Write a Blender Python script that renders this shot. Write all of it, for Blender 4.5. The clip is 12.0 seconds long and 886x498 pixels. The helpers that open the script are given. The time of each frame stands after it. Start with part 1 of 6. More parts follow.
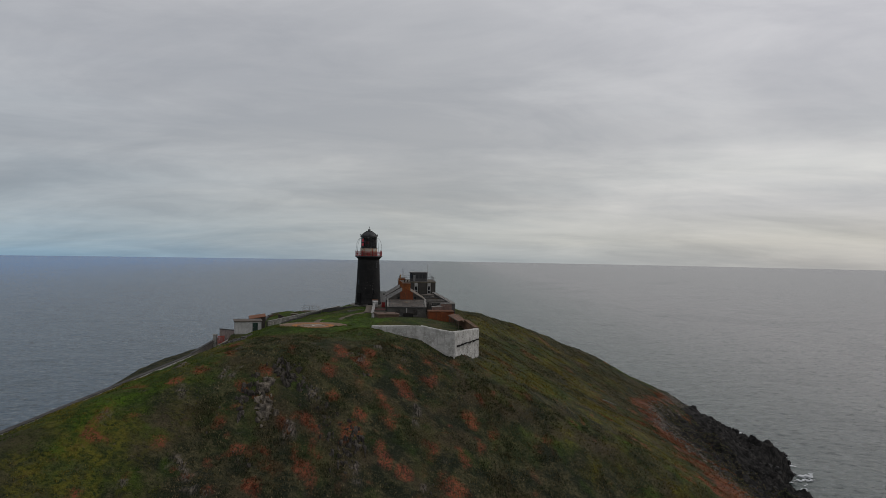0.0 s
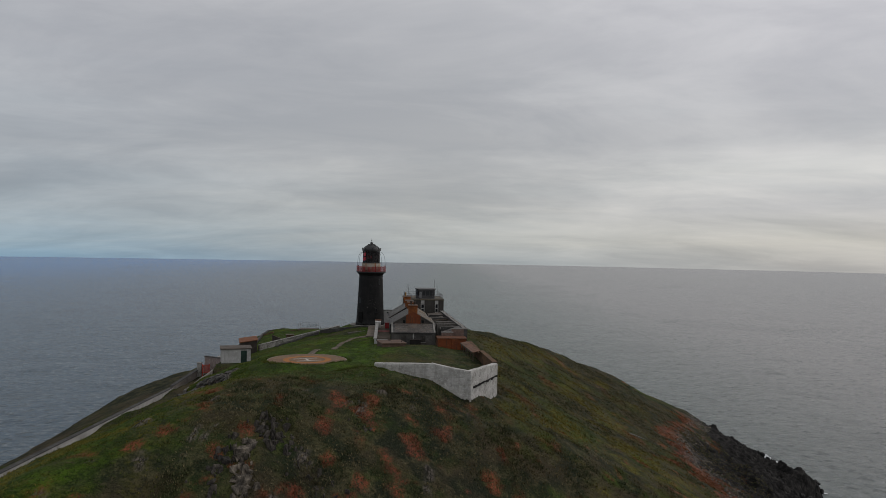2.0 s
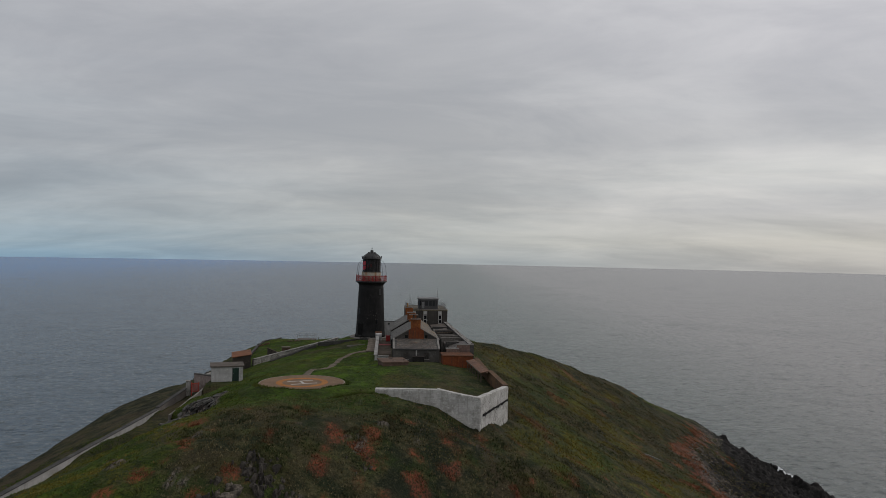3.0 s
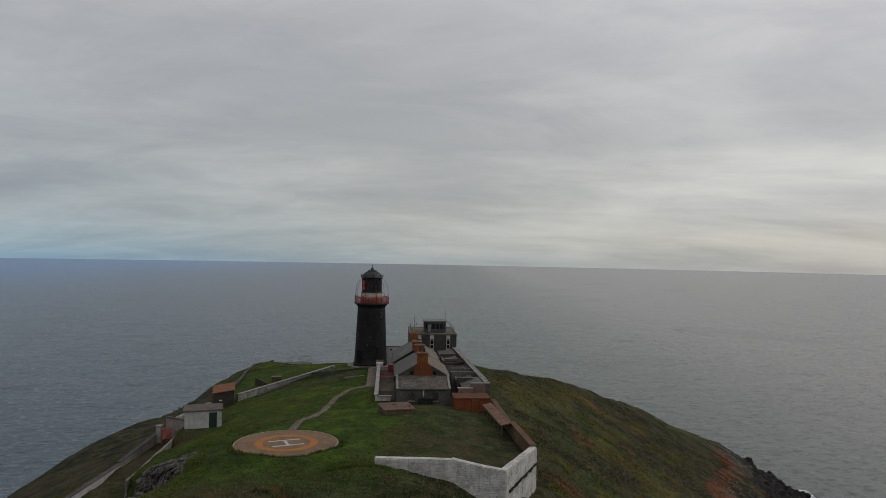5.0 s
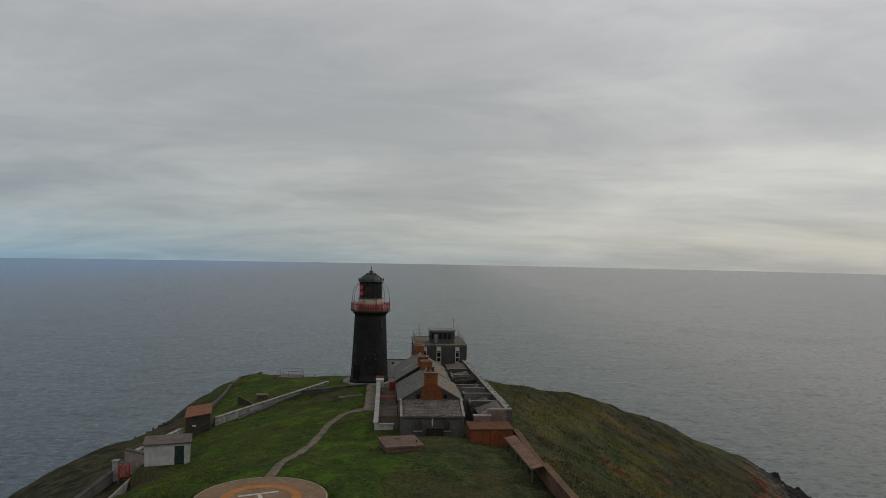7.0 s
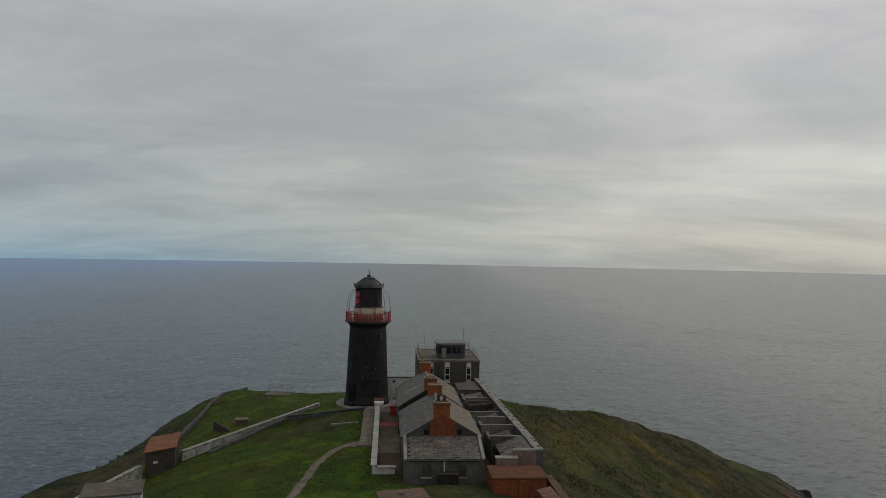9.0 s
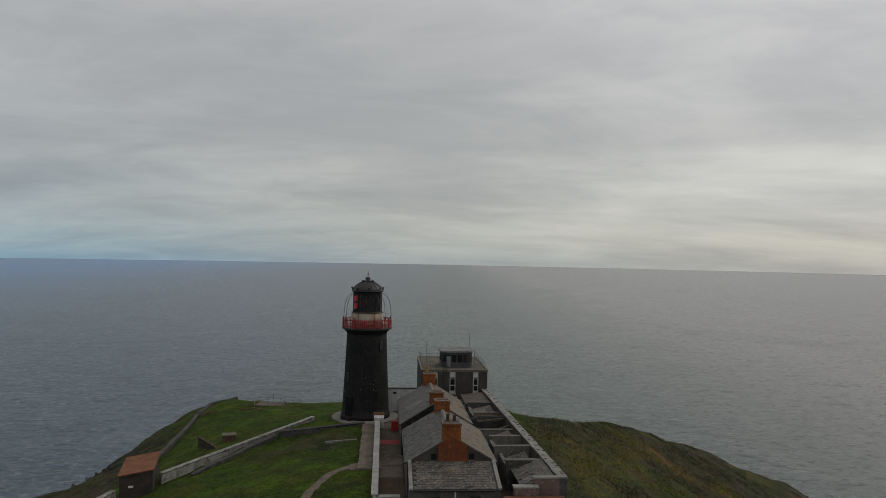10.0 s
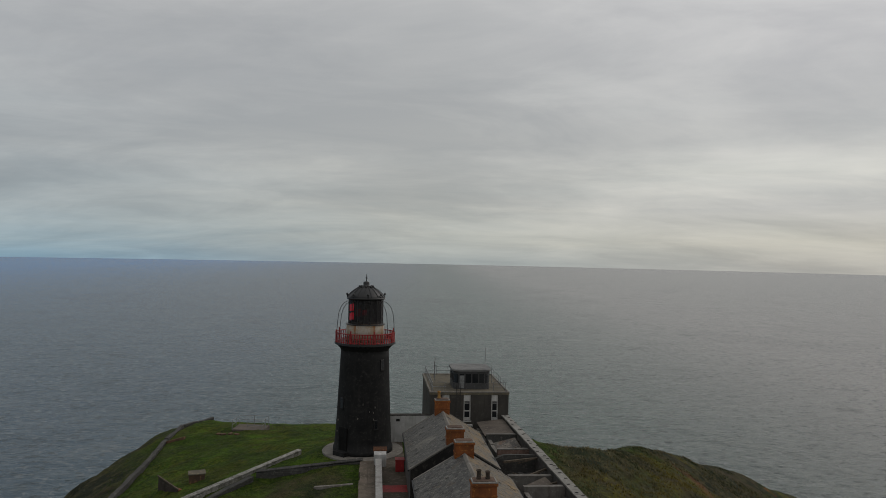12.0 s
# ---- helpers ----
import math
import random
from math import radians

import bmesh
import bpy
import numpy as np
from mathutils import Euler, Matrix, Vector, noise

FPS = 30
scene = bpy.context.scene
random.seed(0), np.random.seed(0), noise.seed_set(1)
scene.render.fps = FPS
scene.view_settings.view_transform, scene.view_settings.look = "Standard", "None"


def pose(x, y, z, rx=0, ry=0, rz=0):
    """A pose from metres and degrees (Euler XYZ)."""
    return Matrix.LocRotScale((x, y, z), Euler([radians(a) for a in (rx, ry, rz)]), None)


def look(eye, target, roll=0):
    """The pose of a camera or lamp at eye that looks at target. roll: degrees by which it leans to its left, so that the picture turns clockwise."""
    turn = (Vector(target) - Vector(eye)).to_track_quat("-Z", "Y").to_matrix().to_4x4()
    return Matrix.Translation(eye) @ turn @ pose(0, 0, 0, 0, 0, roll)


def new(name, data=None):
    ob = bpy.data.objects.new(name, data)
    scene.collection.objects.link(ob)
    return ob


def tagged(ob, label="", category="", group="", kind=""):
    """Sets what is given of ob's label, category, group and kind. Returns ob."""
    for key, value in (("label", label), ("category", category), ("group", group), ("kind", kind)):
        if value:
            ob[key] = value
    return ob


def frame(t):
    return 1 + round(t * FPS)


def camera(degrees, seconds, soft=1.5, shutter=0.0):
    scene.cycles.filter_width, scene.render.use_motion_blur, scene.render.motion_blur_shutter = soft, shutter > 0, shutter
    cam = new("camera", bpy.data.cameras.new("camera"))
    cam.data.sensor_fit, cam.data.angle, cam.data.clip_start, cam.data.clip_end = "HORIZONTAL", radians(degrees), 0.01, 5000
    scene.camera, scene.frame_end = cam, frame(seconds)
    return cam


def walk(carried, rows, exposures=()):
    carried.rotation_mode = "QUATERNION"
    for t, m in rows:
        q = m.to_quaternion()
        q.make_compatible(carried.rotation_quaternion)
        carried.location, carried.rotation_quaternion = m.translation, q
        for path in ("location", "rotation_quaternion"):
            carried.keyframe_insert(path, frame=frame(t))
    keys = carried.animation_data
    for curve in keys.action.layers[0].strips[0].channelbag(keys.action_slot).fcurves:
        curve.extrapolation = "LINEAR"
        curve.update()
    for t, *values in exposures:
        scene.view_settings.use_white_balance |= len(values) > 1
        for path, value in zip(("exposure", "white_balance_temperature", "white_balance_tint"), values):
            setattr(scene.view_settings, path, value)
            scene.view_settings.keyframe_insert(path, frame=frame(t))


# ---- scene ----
cam = camera(64.7, 12.0, soft=0.75)
PATH = [
    (0.0, -0.417, 1.812, 57.539, 90.342, -0.993, 0.114),
    (0.5, -0.749, 4.753, 58.006, 90.407, -0.997, 0.175),
    (1.0, -1.091, 7.751, 58.610, 90.450, -1.028, 0.225),
    (1.5, -1.446, 10.797, 59.328, 90.472, -1.070, 0.261),
    (2.0, -1.811, 13.869, 60.089, 90.480, -1.112, 0.290),
    (2.5, -2.180, 16.956, 60.858, 90.492, -1.147, 0.306),
    (3.0, -2.541, 20.094, 61.577, 90.507, -1.168, 0.297),
    (4.8, -3.636, 32.156, 64.325, 90.545, -1.116, 0.464),
    (5.0, -3.785, 33.502, 64.420, 90.544, -1.111, 0.453),
    (5.5, -4.188, 36.862, 64.486, 90.537, -1.102, 0.422),
    (6.0, -4.560, 40.238, 64.511, 90.524, -1.098, 0.405),
    (6.5, -4.895, 43.671, 64.542, 90.516, -1.097, 0.399),
    (7.0, -5.222, 47.162, 64.569, 90.513, -1.096, 0.401),
    (9.0, -6.474, 61.000, 64.729, 90.514, -1.090, 0.403),
    (9.5, -6.969, 64.415, 64.760, 90.518, -1.098, 0.283),
    (10.0, -7.540, 67.773, 64.802, 90.525, -1.112, 0.096),
    (10.5, -8.129, 71.092, 64.829, 90.531, -1.133, -0.123),
    (11.0, -8.689, 74.420, 64.827, 90.532, -1.159, -0.320),
    (11.5, -9.208, 77.808, 64.827, 90.522, -1.188, -0.486),
    (12.0, -9.696, 81.284, 64.807, 90.493, -1.213, -0.630),
]
walk(cam, [(t, pose(x, y, z, rx, ry, rz)) for t, x, y, z, rx, ry, rz in PATH],
     exposures=[(0.0, 0.03, 6330, 14), (3.0, 0.03, 6360, 14), (5.5, 0.0, 6450, 12), (9.0, 0.0, 6520, 11), (12.0, 0.0, 6520, 11)])

# ---- world, sun and sky ----
SUN_AZ, SUN_EL = radians(62.0), radians(38.0)
world = bpy.data.worlds.new("overcast_sky")
scene.world = world
world.use_nodes = True
wn, wl = world.node_tree.nodes, world.node_tree.links
wn.clear()


def wnode(kind, **values):
    n = wn.new(kind)
    for key, value in values.items():
        n.inputs[key].default_value = value
    return n


def wmath(op, a, b=0.0, clamp=False):
    n = wn.new("ShaderNodeMath")
    n.operation, n.use_clamp = op, clamp
    for i, v in enumerate((a, b)):
        if isinstance(v, (int, float)):
            n.inputs[i].default_value = v
        else:
            wl.new(v, n.inputs[i])
    return n.outputs[0]


def wramp(value, stops):
    n = wn.new("ShaderNodeValToRGB")
    els = n.color_ramp.elements
    while len(els) < len(stops):
        els.new(0.5)
    for el, (at, col) in zip(els, stops):
        el.position, el.color = at, (*col, 1)
    wl.new(value, n.inputs[0])
    return n.outputs[0]


def wmix(fac, a, b, mode="MIX"):
    n = wn.new("ShaderNodeMix")
    n.data_type, n.blend_type = "RGBA", mode
    for i, v in ((0, fac), (6, a), (7, b)):
        if isinstance(v, (int, float)):
            n.inputs[i].default_value = v
        elif isinstance(v, tuple):
            n.inputs[i].default_value = (*v, 1)
        else:
            wl.new(v, n.inputs[i])
    return n.outputs[2]


sky = wn.new("ShaderNodeTexSky")
sky.sky_type, sky.sun_disc = "NISHITA", False
sky.sun_elevation, sky.sun_rotation = SUN_EL, SUN_AZ
sky_dim = wmix(1.0, sky.outputs[0], (0.10, 0.10, 0.10), "MULTIPLY")
way = wn.new("ShaderNodeTexCoord").outputs["Generated"]
split = wn.new("ShaderNodeSeparateXYZ")
wl.new(way, split.inputs[0])
wx, wy, wz = split.outputs
rise = wmath("ADD", wmath("MAXIMUM", wz, -0.06), 0.20)
# the cloud deck lies flat above: directions are carried onto it
deck = wn.new("ShaderNodeCombineXYZ")
wl.new(wmath("DIVIDE", wx, rise), deck.inputs[0])
wl.new(wmath("DIVIDE", wy, rise), deck.inputs[1])


def cloud(scale, detail, rough, warp, shift):
    m = wn.new("ShaderNodeMapping")
    m.inputs["Location"].default_value = shift
    m.inputs["Scale"].default_value = (0.60, 1.0, 1.0)
    m.inputs["Rotation"].default_value = (0, 0, 0.30)
    wl.new(deck.outputs[0], m.inputs[0])
    n = wnode("ShaderNodeTexNoise", Scale=scale, Detail=detail, Roughness=rough, Distortion=warp)
    wl.new(m.outputs[0], n.inputs["Vector"])
    return n.outputs[0]


big = cloud(0.75, 5.0, 0.55, 0.5, (3.1, 7.7, 0.0))
mid = cloud(2.0, 8.0, 0.62, 0.5, (1.3, 0.4, 2.0))
body = wmath("ADD", wmath("MULTIPLY", big, 0.55), wmath("MULTIPLY", mid, 0.45))
# long thin streaks low over the sea, seen almost edge-on
low_map = wn.new("ShaderNodeMapping")
low_map.inputs["Scale"].default_value = (3.0, 1.2, 26.0)
low_map.inputs["Rotation"].default_value = (0, 0.05, 0)
wl.new(way, low_map.inputs[0])
streak = wnode("ShaderNodeTexNoise", Scale=1.0, Detail=6.0, Roughness=0.58, Distortion=0.5)
wl.new(low_map.outputs[0], streak.inputs["Vector"])
streak = streak.outputs[0]
# layers of the deck by height: away from the sun, ahead, and towards the hidden sun
tall = wmath("MULTIPLY", wmath("ADD", wmath("ADD", wz, 0.012), wmath("MULTIPLY", wmath("SUBTRACT", streak, 0.5), 0.05)), 2.0)
west = wramp(tall, [(0.0, (0.215, 0.345, 0.440)), (0.05, (0.262, 0.350, 0.400)), (0.14, (0.330, 0.375, 0.395)), (0.28, (0.390, 0.415, 0.420)), (0.50, (0.415, 0.430, 0.435)), (0.85, (0.440, 0.445, 0.445))])
ahead = wramp(tall, [(0.0, (0.345, 0.385, 0.385)), (0.08, (0.380, 0.405, 0.392)), (0.18, (0.415, 0.425, 0.405)), (0.32, (0.455, 0.460, 0.440)), (0.48, (0.445, 0.452, 0.440)), (0.85, (0.545, 0.548, 0.538))])
east = wramp(tall, [(0.0, (0.430, 0.432, 0.405)), (0.07, (0.490, 0.485, 0.438)), (0.16, (0.480, 0.478, 0.462)), (0.25, (0.600, 0.595, 0.550)), (0.34, (0.500, 0.500, 0.480)), (0.55, (0.530, 0.528, 0.518)), (0.85, (0.625, 0.618, 0.612))])
side = wmath("MULTIPLY_ADD", wx, 0.85)
side.node.inputs[2].default_value = 0.5
layers = wmix(wramp(side, [(0.08, (1, 1, 1)), (0.46, (0, 0, 0))]), ahead, west)
layers = wmix(wramp(side, [(0.52, (0, 0, 0)), (0.88, (1, 1, 1))]), layers, east)
tone = wramp(body, [(0.38, (0.85, 0.86, 0.875)), (0.46, (0.95, 0.953, 0.958)), (0.52, (1.05, 1.05, 1.045)), (0.61, (1.18, 1.17, 1.155))])
veil = wmix(1.0, layers, tone, "MULTIPLY")
low = wramp(wz, [(0.06, (1, 1, 1)), (0.26, (0.15, 0.15, 0.15))])
lit = wmix(low, veil, wmix(1.0, veil, wramp(streak, [(0.34, (0.93, 0.945, 0.955)), (0.50, (1.0, 1.0, 1.0)), (0.66, (1.09, 1.08, 1.06))]), "MULTIPLY"))
cover = wmix(0.93, sky_dim, lit)
back = wn.new("ShaderNodeBackground")
wl.new(cover, back.inputs[0])
back.inputs[1].default_value = 1.0
wo = wn.new("ShaderNodeOutputWorld")
wl.new(back.outputs[0], wo.inputs[0])

sun = new("sun", bpy.data.lights.new("sun", "SUN"))
sun.data.energy, sun.data.angle, sun.data.color = 0.55, radians(18), (1.0, 0.95, 0.88)
toward_sun = Vector((math.sin(SUN_AZ) * math.cos(SUN_EL), math.cos(SUN_AZ) * math.cos(SUN_EL), math.sin(SUN_EL)))
sun.matrix_world = look(toward_sun * 300, (0, 0, 0))

# ---- materials ----
class Shade:
    """A small builder of node materials, in metres of the object's own space."""

    def __init__(self, name, rough=0.8, metal=0.0, spec=0.3):
        self.mat = bpy.data.materials.new(name)
        self.mat.use_nodes = True
        self.tree = self.mat.node_tree
        self.bsdf = self.tree.nodes["Principled BSDF"]
        self.bsdf.inputs["Roughness"].default_value = rough
        self.bsdf.inputs["Metallic"].default_value = metal
        self.bsdf.inputs["Specular IOR Level"].default_value = spec
        self.where = self.tree.nodes.new("ShaderNodeNewGeometry").outputs["Position"]

    def put(self, node, key, value):
        if isinstance(value, tuple):
            node.inputs[key].default_value = (*value, 1) if len(value) == 3 and node.inputs[key].type == "RGBA" else value
        elif isinstance(value, (int, float)):
            node.inputs[key].default_value = value
        else:
            self.tree.links.new(value, node.inputs[key])

    def noise(self, scale, detail=4.0, rough=0.55, stretch=(1, 1, 1), warp=0.0):
        m = self.tree.nodes.new("ShaderNodeMapping")
        m.inputs["Scale"].default_value = stretch
        self.tree.links.new(self.where, m.inputs[0])
        n = self.tree.nodes.new("ShaderNodeTexNoise")
        n.inputs["Scale"].default_value, n.inputs["Detail"].default_value = scale, detail
        n.inputs["Roughness"].default_value, n.inputs["Distortion"].default_value = rough, warp
        self.tree.links.new(m.outputs[0], n.inputs["Vector"])
        return n.outputs[0]

    def cells(self, scale, stretch=(1, 1, 1), feature="F1"):
        m = self.tree.nodes.new("ShaderNodeMapping")
        m.inputs["Scale"].default_value = stretch
        self.tree.links.new(self.where, m.inputs[0])
        n = self.tree.nodes.new("ShaderNodeTexVoronoi")
        n.feature = feature
        n.inputs["Scale"].default_value = scale
        self.tree.links.new(m.outputs[0], n.inputs["Vector"])
        return n.outputs[0]

    def attr(self, name):
        n = self.tree.nodes.new("ShaderNodeAttribute")
        n.attribute_name = name
        return n.outputs["Fac"]

    def each(self):
        return self.tree.nodes.new("ShaderNodeObjectInfo").outputs["Random"]

    def island(self):
        return self.tree.nodes.new("ShaderNodeNewGeometry").outputs["Random Per Island"]

    def step(self, value, a, b, lo=0.0, hi=1.0):
        n = self.tree.nodes.new("ShaderNodeMapRange")
        n.interpolation_type = "SMOOTHSTEP"
        self.tree.links.new(value, n.inputs[0])
        for i, v in enumerate((a, b, lo, hi), 1):
            n.inputs[i].default_value = v
        return n.outputs[0]

    def math(self, op, a, b=0.0):
        n = self.tree.nodes.new("ShaderNodeMath")
        n.operation = op
        for i, v in enumerate((a, b)):
            self.put(n, i, v)
        return n.outputs[0]

    def mix(self, fac, a, b, mode="MIX"):
        n = self.tree.nodes.new("ShaderNodeMix")
        n.data_type, n.blend_type = "RGBA", mode
        for i, v in ((0, fac), (6, a), (7, b)):
            self.put(n, i, v)
        return n.outputs[2]

    def colour(self, value):
        self.put(self.bsdf, "Base Color", value)
        return self

    def rough(self, value):
        self.put(self.bsdf, "Roughness", value)
        return self

    def bump(self, height, strength=0.5, distance=0.05):
        n = self.tree.nodes.new("ShaderNodeBump")
        n.inputs["Strength"].default_value, n.inputs["Distance"].default_value = strength, distance
        self.tree.links.new(height, n.inputs["Height"])
        last = self.bsdf.inputs["Normal"]
        if last.is_linked:
            self.tree.links.new(last.links[0].from_socket, n.inputs["Normal"])
        self.tree.links.new(n.outputs[0], last)
        return self


def weathered(name, base, dark, light, scale=0.7, rough=0.85, spec=0.25, streak=0.0, streak_col=(0.05, 0.045, 0.04), vary=0.0, grain=14.0, relief=0.012):
    """Paint, render, stone or concrete: stains at about a metre, grain at centimetres, and run-down streaks."""
    s = Shade(name, rough, 0.0, spec)
    c = s.mix(s.step(s.noise(scale, 5, 0.6), 0.35, 0.7), base, dark)
    c = s.mix(s.step(s.noise(scale * 4.3, 4, 0.65), 0.52, 0.72), c, light)
    if streak:
        c = s.mix(s.math("MULTIPLY", s.step(s.noise(1.6, 4, 0.6, (2.2, 2.2, 0.22)), 0.50, 0.72), streak), c, streak_col)
    if vary:
        c = s.mix(s.math("MULTIPLY", s.each(), vary), c, dark)
    c = s.mix(s.math("MULTIPLY", s.step(s.noise(9.0, 5, 0.7), 0.56, 0.74), 0.5), c, light)
    c = s.mix(s.math("MULTIPLY", s.step(s.noise(5.0, 5, 0.7, (1.0, 1.0, 0.6)), 0.44, 0.30), 0.6), c, dark)
    s.colour(c)
    s.bump(s.noise(grain, 4, 0.6), 0.6, relief)
    return s.mat


M = {}
M["black_paint"] = weathered("black_tower_paint", (0.0135, 0.0133, 0.013), (0.0075, 0.0075, 0.008), (0.030, 0.029, 0.027), 0.9, 0.75, 0.2, 0.30, (0.03, 0.029, 0.027))
M["red_paint"] = weathered("faded_red_paint", (0.30, 0.016, 0.018), (0.17, 0.014, 0.013), (0.36, 0.04, 0.035), 1.5, 0.55, 0.4, 0.25, (0.14, 0.05, 0.03))
M["red_gate"] = weathered("orange_red_gate_paint", (0.50, 0.06, 0.035), (0.30, 0.04, 0.03), (0.5, 0.12, 0.07), 1.5, 0.55)
M["white_murette"] = weathered("white_paint_with_rust_runs", (0.38, 0.35, 0.30), (0.27, 0.19, 0.11), (0.43, 0.41, 0.37), 0.9, 0.6, 0.3, 0.95, (0.25, 0.095, 0.022))
M["black_metal"] = weathered("black_painted_metal", (0.014, 0.014, 0.015), (0.008, 0.008, 0.008), (0.03, 0.028, 0.026), 2.0, 0.45, 0.5)
M["grey_metal"] = weathered("galvanised_grey_metal", (0.20, 0.21, 0.21), (0.12, 0.12, 0.12), (0.28, 0.28, 0.28), 3.0, 0.5, 0.5)
M["whitewash"] = weathered("whitewashed_stone", (0.56, 0.55, 0.525), (0.31, 0.30, 0.275), (0.68, 0.67, 0.645), 1.1, 0.9, 0.2, 0.45, (0.17, 0.16, 0.13), 0.34, 6.0, 0.05)
M["white_render"] = weathered("white_rendered_wall", (0.46, 0.455, 0.445), (0.31, 0.305, 0.29), (0.54, 0.535, 0.52), 0.5, 0.85, 0.25, 0.45, (0.21, 0.20, 0.17))
M["grey_render"] = weathered("grey_cement_render", (0.092, 0.087, 0.080), (0.052, 0.050, 0.048), (0.13, 0.125, 0.115), 0.45, 0.88, 0.2, 0.4, (0.045, 0.043, 0.04))
M["gable_render"] = weathered("sooty_gable_render", (0.060, 0.055, 0.050), (0.034, 0.032, 0.030), (0.10, 0.09, 0.075), 0.6, 0.88, 0.2, 0.4, (0.03, 0.03, 0.028))
M["red_render"] = weathered("rust_red_lichened_render", (0.185, 0.052, 0.020), (0.095, 0.032, 0.016), (0.25, 0.085, 0.026), 0.8, 0.9, 0.2, 0.9, (0.07, 0.042, 0.028))
M["ochre_chimney"] = weathered("ochre_chimney_render", (0.215, 0.070, 0.023), (0.11, 0.042, 0.018), (0.31, 0.120, 0.032), 1.1, 0.9, 0.2, 0.6, (0.09, 0.045, 0.02))
M["coping"] = weathered("pale_concrete_coping", (0.26, 0.25, 0.23), (0.15, 0.145, 0.13), (0.36, 0.35, 0.33), 0.8, 0.88, 0.2, 0, (0, 0, 0), 0.45)
M["concrete"] = weathered("weathered_concrete", (0.20, 0.185, 0.165), (0.125, 0.115, 0.10), (0.27, 0.25, 0.225), 0.6, 0.9, 0.2)
M["path"] = weathered("trodden_gravel_path", (0.150, 0.122, 0.098), (0.088, 0.078, 0.056), (0.215, 0.185, 0.155), 0.8, 0.95, 0.1)
M["brown_slab"] = weathered("brown_stained_concrete", (0.125, 0.082, 0.060), (0.075, 0.052, 0.042), (0.19, 0.14, 0.11), 0.7, 0.9, 0.2)
M["dark_concrete"] = weathered("dark_block_render", (0.062, 0.057, 0.050), (0.040, 0.037, 0.033), (0.085, 0.078, 0.068), 0.4, 0.85, 0.25, 0.55, (0.03, 0.028, 0.025))
M["roof_felt"] = weathered("lichened_roof_felt", (0.13, 0.115, 0.085), (0.075, 0.068, 0.055), (0.19, 0.16, 0.10), 0.7, 0.9, 0.2)
M["cab"] = weathered("dark_grey_cab_cladding", (0.055, 0.055, 0.056), (0.035, 0.035, 0.035), (0.09, 0.09, 0.09), 1.0, 0.6, 0.3)
M["cab_roof"] = weathered("pale_grey_cab_roof", (0.17, 0.17, 0.165), (0.10, 0.10, 0.10), (0.23, 0.23, 0.22), 0.8, 0.8, 0.3)
M["white_frame"] = weathered("white_window_surround", (0.52, 0.51, 0.49), (0.36, 0.35, 0.33), (0.6, 0.6, 0.58), 1.0, 0.7, 0.3, 0.4, (0.2, 0.18, 0.15))
M["green_door"] = weathered("dark_green_door_paint", (0.012, 0.040, 0.028), (0.008, 0.024, 0.018), (0.03, 0.06, 0.045), 1.2, 0.6, 0.4)
M["wood"] = weathered("grey_weathered_timber", (0.12, 0.095, 0.07), (0.06, 0.05, 0.04), (0.19, 0.16, 0.125), 2.5, 0.9, 0.2)
M["rust_sheet"] = weathered("rusty_corrugated_sheet", (0.17, 0.085, 0.050), (0.095, 0.055, 0.040), (0.26, 0.17, 0.12), 0.7, 0.8, 0.3)
M["red_roof"] = weathered("orange_brown_shed_roof", (0.19, 0.075, 0.035), (0.11, 0.05, 0.03), (0.25, 0.12, 0.06), 0.9, 0.85, 0.2)
M["dark_wall"] = weathered("dark_brown_shed_wall", (0.055, 0.045, 0.038), (0.035, 0.03, 0.026), (0.085, 0.07, 0.058), 0.8, 0.9, 0.2)
M["pink_wall"] = weathered("faded_pink_render", (0.27, 0.22, 0.20), (0.17, 0.13, 0.115), (0.36, 0.32, 0.30), 0.7, 0.9, 0.2, 0.4, (0.12, 0.09, 0.07))
M["shed_roof"] = weathered("brown_grey_shed_roof", (0.115, 0.098, 0.082), (0.07, 0.06, 0.052), (0.155, 0.135, 0.115), 0.7, 0.9, 0.2)
M["drystone"] = weathered("dark_grey_field_stone", (0.085, 0.083, 0.078), (0.045, 0.044, 0.042), (0.15, 0.145, 0.13), 0.9, 0.95, 0.15, 0, (0, 0, 0), 0.5)
M["brown_stone"] = weathered("lichened_brown_stone", (0.145, 0.086, 0.050), (0.075, 0.054, 0.040), (0.24, 0.135, 0.065), 0.8, 0.95, 0.15, 0, (0, 0, 0), 0.4)
M["paving"] = weathered("worn_concrete_paving", (0.170, 0.138, 0.112), (0.095, 0.082, 0.062), (0.225, 0.195, 0.165), 0.9, 0.92, 0.15, 0, (0, 0, 0), 0.30)
M["yard"] = weathered("mossy_yard_concrete", (0.100, 0.082, 0.066), (0.056, 0.050, 0.036), (0.15, 0.125, 0.105), 0.6, 0.92, 0.15)
M["brown_yard"] = weathered("brown_stained_yard", (0.085, 0.060, 0.042), (0.05, 0.04, 0.03), (0.12, 0.09, 0.065), 0.7, 0.92, 0.15)
M["field_wash"] = weathered("flaking_field_wall_whitewash", (0.33, 0.32, 0.295), (0.12, 0.115, 0.095), (0.48, 0.47, 0.445), 1.6, 0.92, 0.2, 0.75, (0.10, 0.095, 0.075), 0.10, 6.0, 0.05)
M["yard_coping"] = weathered("white_painted_coping", (0.40, 0.39, 0.37), (0.25, 0.24, 0.22), (0.50, 0.49, 0.47), 0.8, 0.88, 0.2, 0, (0, 0, 0), 0.25)
